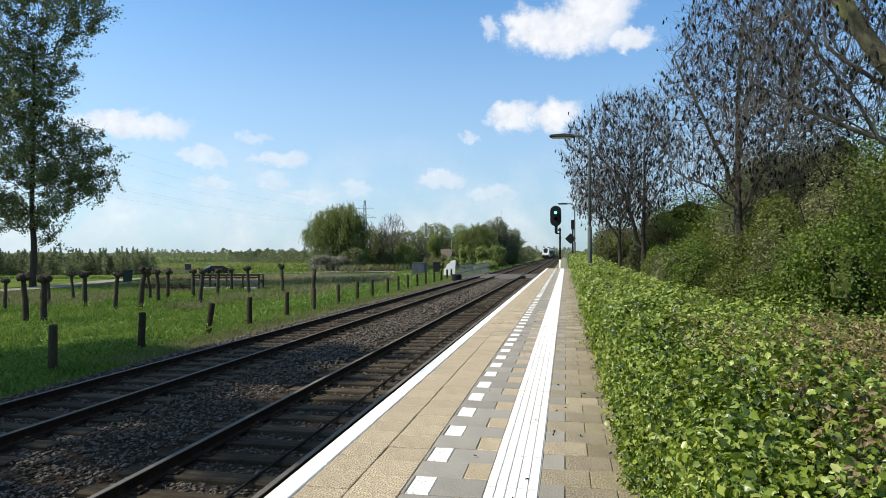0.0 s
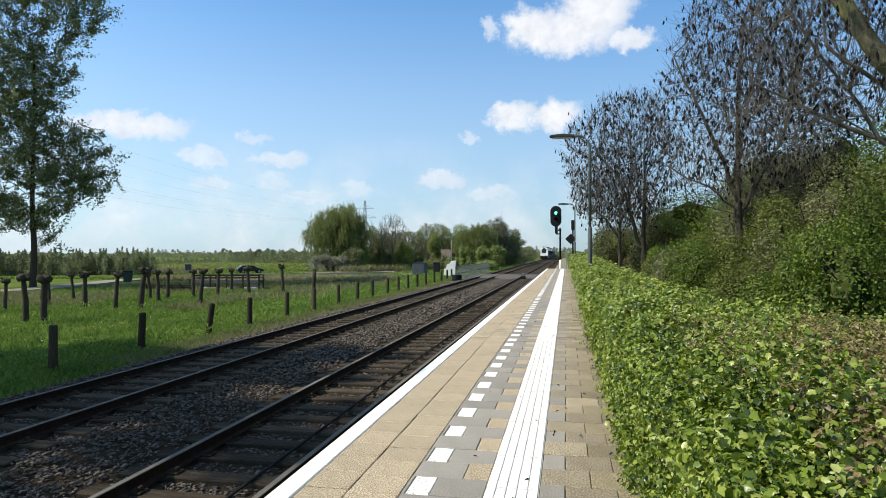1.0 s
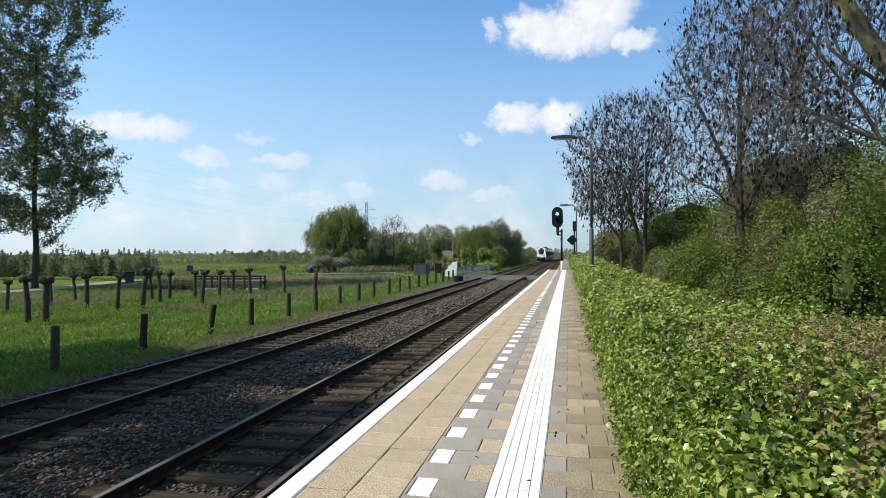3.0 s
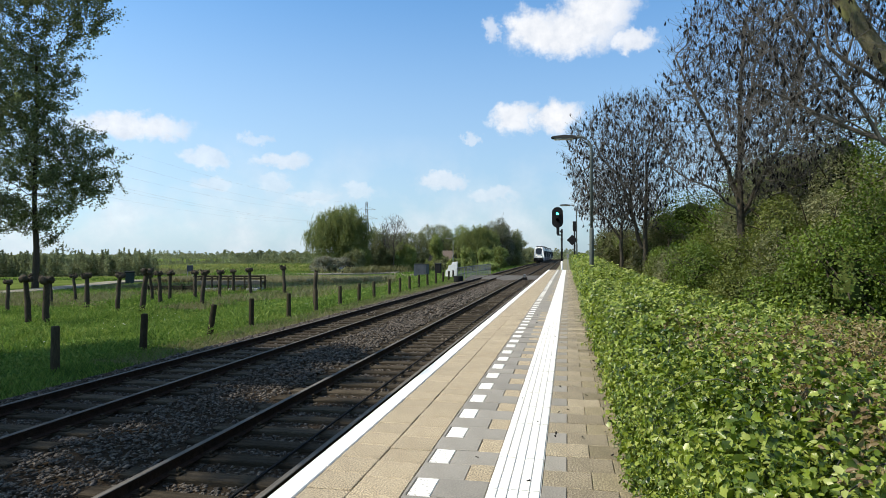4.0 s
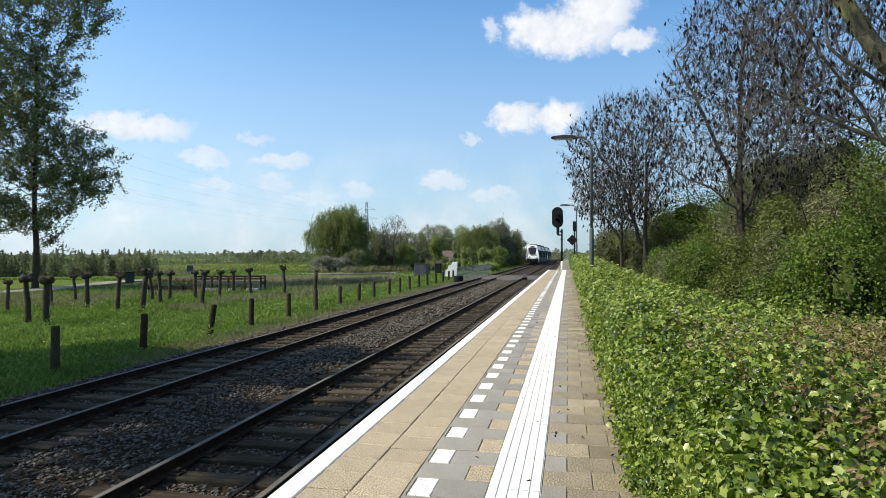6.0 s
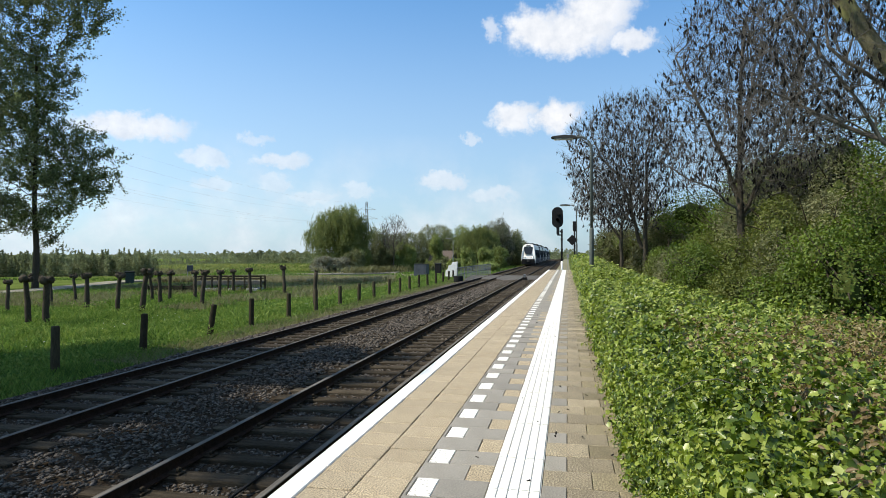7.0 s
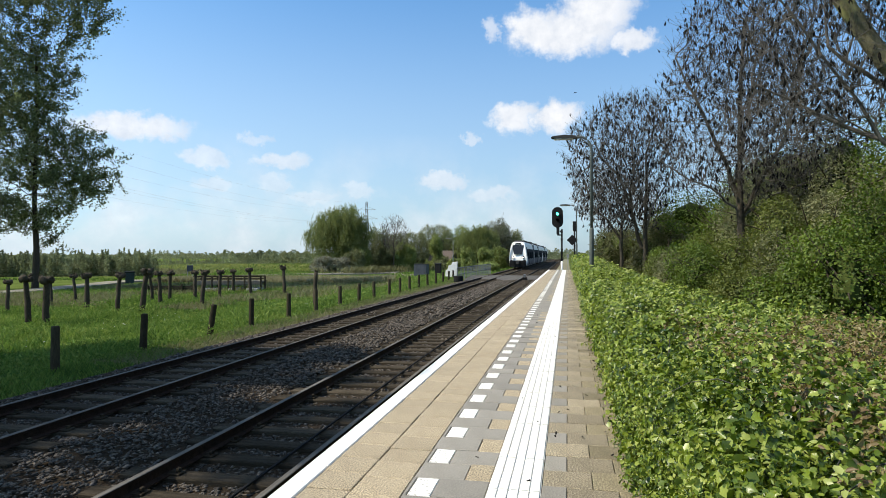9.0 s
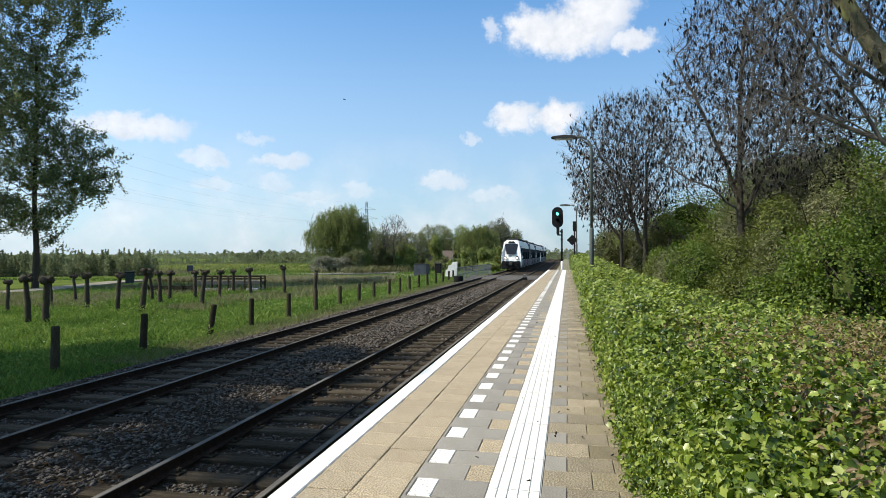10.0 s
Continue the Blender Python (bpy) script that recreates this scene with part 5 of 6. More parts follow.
def fence_post_parts():
    t = thing("fence_post", pose(-11.35, 12.04, -0.45), "dark weathered round wooden fence post in the grass", "fence post", "fence posts along the track")
    bm = B()
    tube_mesh(bm, [(0, 0, 0), (0, 0, 0.6), (0.004, 0, 1.10), (0.004, 0, 1.125)], [0.098, 0.094, 0.088, 0.075], 12)
    part("post", bm, M_WOOD, t)
    return t


fp = fence_post_parts()
r_ = random.Random(8)
for k, y in enumerate((15.0, 18.2, 20.9, 24.0, 26.85, 29.95, 32.85, 35.6, 38.8, 41.45, 44.1, 46.9, 50.1, 53.4, 56.5, 59.3, 61.7)):
    c = copy_thing(fp, pose(-11.35, y, -0.45, r_.uniform(-2, 2), (7 if k == 1 else r_.uniform(-2, 2)), r_.uniform(0, 360)))
    if k == 1:
        c["label"] = "leaning weathered wooden fence post in the grass"


def pollard(at, h, rad, seed, label="pollarded willow with a knobbly cut head", head=1.0):
    t = thing("pollard_willow", at, label, "tree", "pollard willows in the meadow")
    r = random.Random(seed)
    bm = B()
    n = 6
    dx, dy = r.gauss(0, 0.11), r.gauss(0, 0.11)
    pts = [(dx * (k / n) ** 1.5 * h * 0.6 + r.gauss(0, 0.012), dy * (k / n) ** 1.5 * h * 0.6, h * k / n - (0.1 if k == 0 else 0)) for k in range(n + 1)]
    tube_mesh(bm, pts, [rad * (1.2 - 0.25 * k / n) * r.uniform(0.94, 1.06) for k in range(n + 1)], 10)
    part("trunk", bm, M_BARKD, t, smooth=True)
    bm = B()
    e = Vector(pts[-1])
    for k in range(9):
        a = k * 0.7 + r.random()
        q = rad * head * r.uniform(0.5, 1.55) if k else 0
        rr = rad * head * r.uniform(0.70, 1.15)
        c = bmesh.ops.create_icosphere(bm, subdivisions=2, radius=rr, matrix=Matrix.Translation(e + Vector((math.cos(a) * q, math.sin(a) * q, r.uniform(-0.06, 0.08)))))
        for v in c["verts"]:
            v.co += v.normal * 0.0 + Vector((r.gauss(0, 0.012), r.gauss(0, 0.012), r.gauss(0, 0.012)))
    for k in range(7):
        a = r.random() * 6.283
        tube_mesh(bm, [e + Vector((math.cos(a), math.sin(a), 0.2)) * rad * 0.7, e + Vector((math.cos(a) * rad * head * 2.0, math.sin(a) * rad * head * 2.0, r.uniform(0.02, 0.20) * head))], [rad * 0.38, rad * 0.26], 6)
    part("knob_head", bm, M_BARKD, t, "knobbly head of cut shoots")
    return t


POLLARDS = [(-31.3, 29.8, 1.55, 0.13), (-24.6, 24.55, 2.05, 0.16), (-23.8, 24.7, 2.0, 0.19), (-31.4, 33.0, 1.45, 0.10), (-31.7, 35.25, 1.75, 0.12), (-27.7, 31.7, 1.9, 0.17), (-24.65, 30.4, 2.0, 0.15),
            (-23.3, 30.7, 2.2, 0.19), (-28.4, 38.5, 1.7, 0.13), (-26.25, 36.35, 1.9, 0.15), (-27.9, 39.7, 1.85, 0.15), (-27.2, 41.7, 1.8, 0.15), (-22.25, 34.85, 2.05, 0.16), (-25.4, 42.05, 1.85, 0.16),
            (-28.2, 48.8, 1.7, 0.16), (-24.8, 45.55, 1.9, 0.17), (-22.15, 46.1, 2.1, 0.17)]
for k, (x, y, h, rad) in enumerate(POLLARDS):
    pollard(pose(x, y, ground_z(x, y) - 0.05), h + 0.1, rad * 0.72, 60 + k, head=1.3)
pollard(pose(-13.4, 31.6, ground_z(-13.4, 31.6) - 0.05), 1.9, 0.10, 90, "thin crooked tree stump with a cut top beside the fence", 0.4)

# ---- meadow growth ----


def blades(n, xr, yr, h, w, name, mat, label, category, dens=None, tall=None):
    x = rng.uniform(*xr, n)
    y = yr[0] + (yr[1] - yr[0]) * rng.random(n) ** 1.3
    if dens is not None:
        k = dens(x, y) > rng.random(n)
        x, y = x[k], y[k]
    n = len(x)
    z = np.array([ground_z(a, b) for a, b in zip(x, y)]) - 0.02
    hh = h * rng.uniform(0.5, 1.35, n) * (tall(x, y) if tall is not None else 1)
    a = rng.uniform(0, 6.283, n)
    s = w * (0.7 + y / 40)
    dx, dy = np.cos(a) * s, np.sin(a) * s
    lx, ly = rng.normal(0, 0.35, n) * hh, rng.normal(0, 0.35, n) * hh
    V = np.stack([np.stack([x - dx, y - dy, z], 1), np.stack([x + dx, y + dy, z], 1), np.stack([x + lx * 0.4 + dx * 0.7, y + ly * 0.4 + dy * 0.7, z + hh * 0.6], 1), np.stack([x + lx, y + ly, z + hh], 1)], 1)
    ob = place(name, fast(name, V.reshape(-1, 3), np.arange(n * 4).reshape(-1, 4), mat))
    return tagged(ob, label, category, kind="stuff")


blades(120000, (-34, -10.4), (6, 34), 0.15, 0.010, "meadow_grass", M_GRASS, "lush green spring meadow grass", "grass")
blades(80000, (-46, -10.4), (34, 75), 0.18, 0.013, "meadow_grass", M_GRASS, "lush green spring meadow grass", "grass")
blades(9000, (-11.6, -9.9), (3, 15), 0.14, 0.008, "verge_grass", M_GRASS, "short green grass along the ballast", "grass")
blades(28000, (-11.35, -9.9), (13, 60), 0.13, 0.008, "verge_grass", M_DRY, "short dry yellowish grass along the ballast", "grass")
blades(60000, (-120, -10.4), (66, 130), 0.30, 0.035, "meadow_grass", M_GRASS, "lush green spring meadow grass", "grass", dens=lambda x, y: np.where((x < -58) & (-0.197 * x + 0.98 * y > 80), 0, 1), tall=lambda x, y: np.where((y > 76) & (x > -39.5) & (x < -27.5), 0.3, 1.0))
blades(18000, (-78, -44), (96, 122), 0.24, 0.05, "flowering_bank", M_RAPE, "yellow flowering growth along the green dyke", "flowers", dens=lambda x, y: np.where(np.abs(-0.197 * x + 0.98 * y - 116) < 9, 1, 0))


def weeds(n, xr, yr, size, high, name, label):
    """Broad-leaved growth in uneven clumps."""
    x, y = rng.uniform(*xr, n), yr[0] + (yr[1] - yr[0]) * rng.random(n) ** 1.4
    lump = np.array([noise.noise((a * 0.5, b * 0.35, 2)) + 0.5 * noise.noise((a * 1.7, b * 1.2, 7)) for a, b in zip(x, y)])
    k = lump + 0.35 > rng.random(n) * 0.6
    x, y, lump = x[k], y[k], lump[k]
    z = np.array([ground_z(a, b) for a, b in zip(x, y)]) + (0.05 + high * np.clip(lump + 0.25, 0, 1)) * rng.random(len(x))
    v, f = leaves(np.stack([x, y, z], 1), size, 0.8, np.tile([[0, 0, 1.0]], (len(x), 1)), "leaf")
    tagged(place(name, fast(name, v, f, M_GRASS)), label, "weeds", kind="stuff")


weeds(70000, (-32, -10.9), (7, 32), 0.075, 0.42, "meadow_weeds", "broad-leaved weeds among the meadow grass")
weeds(30000, (-40, -11.2), (30, 62), 0.11, 0.5, "meadow_weeds", "broad-leaved weeds among the meadow grass")
n_ = 520
P_ = np.stack([rng.uniform(-20, -11.2, n_), 16 + 36 * rng.random(n_), np.zeros(n_)], 1)
k_ = np.array([noise.noise((a * 0.4, b * 0.25, 11)) for a, b, _ in P_]) > 0.12
P_ = P_[k_]
P_[:, 2] = np.array([ground_z(a, b) for a, b, _ in P_]) + rng.uniform(0.2, 0.45, len(P_))
v_, f_ = leaves(P_, 0.06, 0.5, np.tile([[0, 0, 1.0]], (len(P_), 1)), "quad")
tagged(place("white_umbels", fast("white_umbels", v_, f_, M_UMBEL)), "small white meadow flowers near the fence", "flowers", kind="stuff")
blades(9000, (-39, -27), (92, 108), 1.15, 0.008, "dry_stalks", M_DRY, "tall dry stalks along the road before the bushes", "reeds", dens=lambda x, y: np.where(np.abs((x + 36.6) * 0.839 - (y - 94.2) * 0.545) < 0.6, 0.9, 0) * np.where(x > -35.6, 1, 0.25))
blades(46000, (-46, -18), (62, 78), 0.58, 0.018, "reed_bed", M_REED, "pale dry reeds along the ditch", "reeds", dens=lambda x, y: np.where((x < -20.5 + (y - 72) * -0.27) & (-0.197 * x + 0.98 * y < 77) & (-0.197 * x + 0.98 * y > 66), 1, 0))



def patchy(scale, seed, cut):
    return lambda x, y: np.array([1.0 if noise.noise((a * scale, b * scale * 0.6, seed)) + 0.4 * noise.noise((a * scale * 3, b * scale * 2, seed)) > cut else 0.0 for a, b in zip(x, y)])


blades(26000, (-32, -12), (8, 34), 0.30, 0.012, "tall_grass", M_GRASS, "taller tufts of grass standing in the meadow", "grass", dens=patchy(0.35, 3.0, 0.12))
blades(30000, (-100, -58), (60, 96), 0.5, 0.03, "dry_grass", M_DRY, "dry grass along the bare field strip", "grass", dens=lambda x, y: np.where(np.abs((x + 82) * -0.5 + (y - 82) * 0.87) < 8, 1, 0))
blades(40000, (-46, -17), (32, 66), 0.34, 0.013, "dry_grass", M_DRY, "dry pale tufts of old grass in the meadow", "grass", dens=patchy(0.16, 8.0, 0.02))

# ---- trees on the meadow side ----


def leaf_tree(at, crown, trunk, seed, n_leaf, size, mat, label, n=900, step=0.45, tip=0.018, name="poplar_tree", puff=0.7, bark=None, shape="leaf", category="tree", group="", twig=0.8, per=3, clump=0.0, rise=0.2, trunk_r=0.0):
    t = thing(name, at, label, category, group)
    nodes, par = colonize(crown, n, trunk, step, step * 1.4, step * 6, seed)
    rad, ends = pipe_radii(par, tip)
    for k in range(len(trunk)):
        rad[k] = max(rad[k], trunk_r * (1 - 0.75 * k / len(trunk)))
    S = skeleton_segments(nodes, par, rad)
    big = S[:, 7] > tip * 5
    v, f = tubes(S[big], 9)
    place("trunk", fast("trunk", v, f, bark or M_BARKD, True), t)
    v, f = tubes(S[~big], 4)
    tagged(place("branchwork", fast("branchwork", v, f, bark or M_BARKD, True), t), kind="stuff")
    thin = np.where(rad < tip * 2.4)[0]
    sg, e = twigs_from(nodes, par, thin, per, twig, seed, rise)
    v, f = tubes(np.concatenate([sg, np.full((len(sg), 1), tip * 0.7), np.full((len(sg), 1), tip * 0.3)], 1), 3)
    tagged(place("twig_mass", fast("twig_mass", v, f, bark or M_BARKD), t), kind="stuff")
    w = np.array([max(0.03, 1 + clump * 3.2 * noise.noise(Vector(p) * 0.75) - clump * 0.35) for p in e]) if clump else np.ones(len(e))
    i = rng.choice(len(e), n_leaf, p=w / w.sum())
    u = rng.random((n_leaf, 1))
    C = sg[i, :3] + (e[i] - sg[i, :3]) * u * 1.2 + rng.normal(0, 1, (n_leaf, 3)) * puff * 0.35
    v, f = leaves(C, size, 1.0, None, shape, 0.3)
    tagged(place("crown", fast("crown", v, f, mat), t), kind="stuff")
    return t


leaf_tree(pose(-49.3, 49.9, -1.0), [(1.0, 0.6, 11.2, 5.2, 4.7, 4.8), (4.1, 2.5, 11.0, 2.5, 2.4, 4.0), (-2.0, -1.5, 18.0, 5.2, 5.0, 6.0), (1.6, 1.4, 27.6, 4.3, 4.0, 5.0), (0.6, 0.5, 20.6, 3.2, 3.0, 3.6), (-5.5, -3.5, 12.0, 4.0, 4.0, 6.0), (-1.5, -1, 6.6, 4.2, 4.0, 1.8), (-1.6, -1.1, 14.5, 3.6, 3.4, 5.0), (-3.0, -2.8, 24.5, 4.2, 4.0, 6.0), (-2.6, -2.4, 5.2, 1.6, 1.6, 1.2), (1.3, 1.3, 4.9, 1.1, 1.1, 1.2)],
          [(0, 0, 0), (0.05, 0, 1.2), (0.1, 0, 2.4), (0.1, 0.05, 3.8), (0.0, 0.05, 5.4), (-0.1, 0, 7.0), (-0.1, 0, 9.0), (0, 0, 11.5), (0, 0, 14.5), (0.1, 0, 18), (0, 0, 22)], 5, 104000, 0.22, M_POPLAR,
          "tall poplar with loose grey-green foliage in the meadow", 2400, 0.6, 0.012, clump=1.1, puff=0.5, shape="quad", twig=1.5, rise=0.75, trunk_r=0.33)
leaf_tree(pose(-22.6, 4.3, -0.95), [(0, 0.5, 12.5, 4.0, 6.5, 4.5), (2.15, -2.7, 19.0, 2.0, 2.0, 2.4), (4.6, -3.0, 19.6, 0.7, 0.6, 0.6), (4.6, -3.0, 19.6, 0.7, 0.6, 0.6), (4.2, -6.2, 19.8, 0.6, 0.45, 0.6), (0.2, -5.3, 18.0, 1.3, 1.5, 1.5), (0, 1.6, 17.4, 3.0, 3.8, 3.0), (0.5, 4.0, 8.5, 3.4, 6.5, 3.2), (1.0, 2.6, 11.2, 3.0, 4.6, 3.0)],
          [(0, 0, 0), (0, 0, 1.5), (0, 0, 3.0), (0, 0, 5), (0, 0, 8), (0, 0, 11), (0, 0, 14)], 6, 90000, 0.29, M_POPLAR,
          "tall poplar beside the meadow casting shade over the tracks", 700, 0.6, 0.022, shape="quad")

# ---- far side: willow, wood, house, level crossing equipment ----


def willow(at, seed, label, s=1.0, mat=None):
    t = thing("willow_tree", at, label, "tree")
    crown = [(0.2, 0, 7.8, 5.2, 4.2, 3.8), (-4.0, 0, 7.0, 2.8, 2.6, 2.8), (3.4, 0, 7.4, 3.0, 2.8, 3.8), (1.2, 0, 10.4, 3.8, 3.0, 2.2), (-1.8, 0, 9.4, 3.0, 2.8, 2.0)]
    crown = [tuple(v * s for v in c) for c in crown]
    nodes, par = colonize(crown, 900, [(0, 0, 0), (0, 0, 1.0 * s), (0.1, 0, 2.0 * s), (0.1, 0, 3.0 * s)], 0.45 * s, 0.7 * s, 3.0 * s, seed)
    rad, ends = pipe_radii(par, 0.02)
    v, f = tubes(skeleton_segments(nodes, par, rad), 5)
    place("trunk", fast("trunk", v, f, M_BARKD, True), t)
    # hanging strands with narrow leaves
    P = []
    r = random.Random(seed)
    for q in nodes[np.where(rad < 0.06)[0]]:
        for _ in range(8):
            x, y, z = q + np.array([r.gauss(0, 0.35), r.gauss(0, 0.35), r.gauss(0.2, 0.3)])
            ln = r.uniform(0.6, 3.6) * s
            k = int(ln * 7)
            dx, dy = r.gauss(0, 0.03), r.gauss(0, 0.03)
            for j in range(k):
                P.append((x + dx * j + r.gauss(0, 0.05), y + dy * j + r.gauss(0, 0.05), max(z - ln * j / k, 0.4)))
    P = np.array(P)
    n = len(P)
    v, f = leaves(P, 0.34, 0.3, np.stack([rng.normal(size=n), rng.normal(size=n) - 0.6, 0.4 + 0.2 * rng.normal(size=n)], 1), "strip", axis=np.stack([rng.normal(0, 0.22, n), rng.normal(0, 0.22, n), -np.ones(n)], 1))
    tagged(place("crown", fast("crown", v, f, mat or M_WILLOW), t, label="hanging yellow-green foliage"), kind="stuff")
    return t


willow(pose(-40.8, 106.5, -1.0), 31, "broad willow with hanging yellow-green foliage by the road")
willow(pose(-17.4, 120.5, -0.9), 35, "smaller fresh green willow at the edge of the far wood", 0.70)

# x, y, half widths, height, kind, leaf count in thousands
BACKS = [(-36.6, 103.6, 2.2, 1.6, 4.4, 0, 5), (-23.4, 114.5, 1.7, 1.3, 2.9, 0, 3), (-20.8, 113.0, 1.5, 1.3, 2.6, 1, 3), (-38.0, 109, 3.0, 2.5, 5.4, 1, 5), (-41.5, 101.5, 2.4, 1.8, 3.0, 2, 4), (-38.6, 102.5, 2.2, 1.8, 2.9, 2, 4), (-36.2, 104.2, 1.5, 1.6, 4.0, 1, 4), (-36.0, 115, 3.2, 3.0, 9.2, 0, 6), (-33.0, 114, 3.2, 3.0, 7.6, 0, 6), (-30.6, 119, 4, 3.5, 8.4, 0, 7), (-29.5, 111.5, 2.2, 2.0, 5.6, 1, 5),
         (-26.5, 126, 4.5, 4, 9.6, 0, 7), (-24.6, 116, 1.4, 1.4, 7.2, 1, 4), (-22.8, 128, 3.6, 3.4, 9.4, 1, 7), (-14.6, 129, 3.8, 4, 10.8, 3, 9), (-15.8, 143, 3.4, 4, 11.2, 2, 9), (-12.6, 145, 2.6, 3.5, 8.4, 0, 7),
         (-14.6, 152, 5, 5, 7.5, 0, 6), (-16.6, 104, 1.3, 1.25, 4.3, 1, 3.5), (-14.0, 107, 1.5, 1.3, 4.2, 1, 3.5), (-11.9, 111, 1.4, 1.3, 4.2, 1, 3.5), (-12.2, 97, 1.6, 5.0, 1.5, 1, 4), (-12.0, 165, 2.5, 8, 4.5, 0, 5), (-12.5, 200, 3, 12, 5.0, 0, 5)]
for i, (x, y, rx, ry, h, k, m_) in enumerate(BACKS):
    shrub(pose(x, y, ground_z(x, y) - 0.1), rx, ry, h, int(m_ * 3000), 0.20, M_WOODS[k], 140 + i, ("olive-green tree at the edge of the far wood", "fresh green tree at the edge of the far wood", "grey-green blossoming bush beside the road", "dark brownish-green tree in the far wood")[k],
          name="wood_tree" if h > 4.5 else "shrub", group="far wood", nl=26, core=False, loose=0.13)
ash_tree(pose(-30.6, 107.5, -1), [(0, 0, 6.8, 2.7, 2.5, 3.6)], [(0, 0, 0), (0, 0, 1), (0, 0, 2.0), (0, 0, 3)], 77, "bare grey tree among the far wood", 0.16, 700, 0.28, tip=0.012, bunches=0.1, twig=0.7)


def far_woods():
    def band(n, a, b, h0, h1, size, label, mat, nm, count, depth, taper=0.9):
        """A row of small trees: spires of leaves along the line from a to b."""
        tree = np.floor(rng.random(n) * count)
        u = (tree + 0.5) / count + rng.normal(0, 0.15, n) / count
        g = np.random.default_rng(5)
        hs = h0 + (h1 - h0) * g.random(count) ** 3.0
        off = g.normal(0, depth, count)
        h = hs[tree.astype(int)]
        k = rng.random(n) ** 0.85
        wid = 1.0 * (1.05 - k) * taper
        x = a[0] + (b[0] - a[0]) * u + rng.normal(0, 1, n) * wid
        y = a[1] + (b[1] - a[1]) * u + off[tree.astype(int)] + rng.normal(0, 1, n) * wid
        z = np.array([ground_z(p, q) for p, q in zip(x, y)]) + h * k
        v, f = leaves(np.stack([x, y, z], 1), size, 1.0, None, "quad", 0.2)
        tagged(place(nm, fast(nm, v, f, mat)), label, "woods", kind="stuff")
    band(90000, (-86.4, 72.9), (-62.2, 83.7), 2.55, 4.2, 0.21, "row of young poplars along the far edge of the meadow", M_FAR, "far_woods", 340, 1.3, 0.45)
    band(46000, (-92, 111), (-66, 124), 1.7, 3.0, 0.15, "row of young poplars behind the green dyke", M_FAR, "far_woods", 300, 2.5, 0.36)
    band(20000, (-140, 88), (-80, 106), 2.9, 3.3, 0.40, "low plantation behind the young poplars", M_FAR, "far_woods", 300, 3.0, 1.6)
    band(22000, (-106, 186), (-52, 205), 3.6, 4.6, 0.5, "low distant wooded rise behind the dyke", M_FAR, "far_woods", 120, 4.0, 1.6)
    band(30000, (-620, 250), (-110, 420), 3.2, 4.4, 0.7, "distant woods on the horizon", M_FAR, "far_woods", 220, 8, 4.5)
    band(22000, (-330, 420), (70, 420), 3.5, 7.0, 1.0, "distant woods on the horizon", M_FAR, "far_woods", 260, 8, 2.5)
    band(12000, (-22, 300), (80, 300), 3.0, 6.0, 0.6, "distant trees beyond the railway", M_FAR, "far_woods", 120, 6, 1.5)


far_woods()


def relay_house():
    t = thing("relay_cabin", pose(-18.55, 78.3, -0.75), "small grey boarded cabin beside the level crossing", "cabin")
    bm = B()
    box(bm, -0.78, -0.9, 0, 0.78, 0.9, 1.72)
    part("cabin_body", bm, M_SHED, t)
    for k in range(6):
        bm = B()
        box(bm, -0.79 + 0.265 * k, -0.94, 0.05, -0.79 + 0.265 * k + 0.235, -0.90, 1.70, 0.01)
        part("board", bm, M_SHED, t)
    bm = B()
    box(bm, -0.84, -0.96, 1.72, 0.84, 0.96, 1.78, 0.02)
    part("flat_roof", bm, M_DARKSTEEL, t)
    c = thing("control_cabinet", pose(-16.2, 77.5, -0.7), "dark green equipment cabinet beside the grey cabin", "cabinet")
    bm = B()
    box(bm, -0.38, -0.25, 0, 0.38, 0.25, 1.75, 0.03)
    part("cabinet_body", bm, M_BLACK, c)
    bm = B()
    box(bm, -0.42, -0.30, 1.75, 0.42, 0.30, 1.84, 0.02)
    part("lid", bm, M_DARKSTEEL, c)


relay_house()


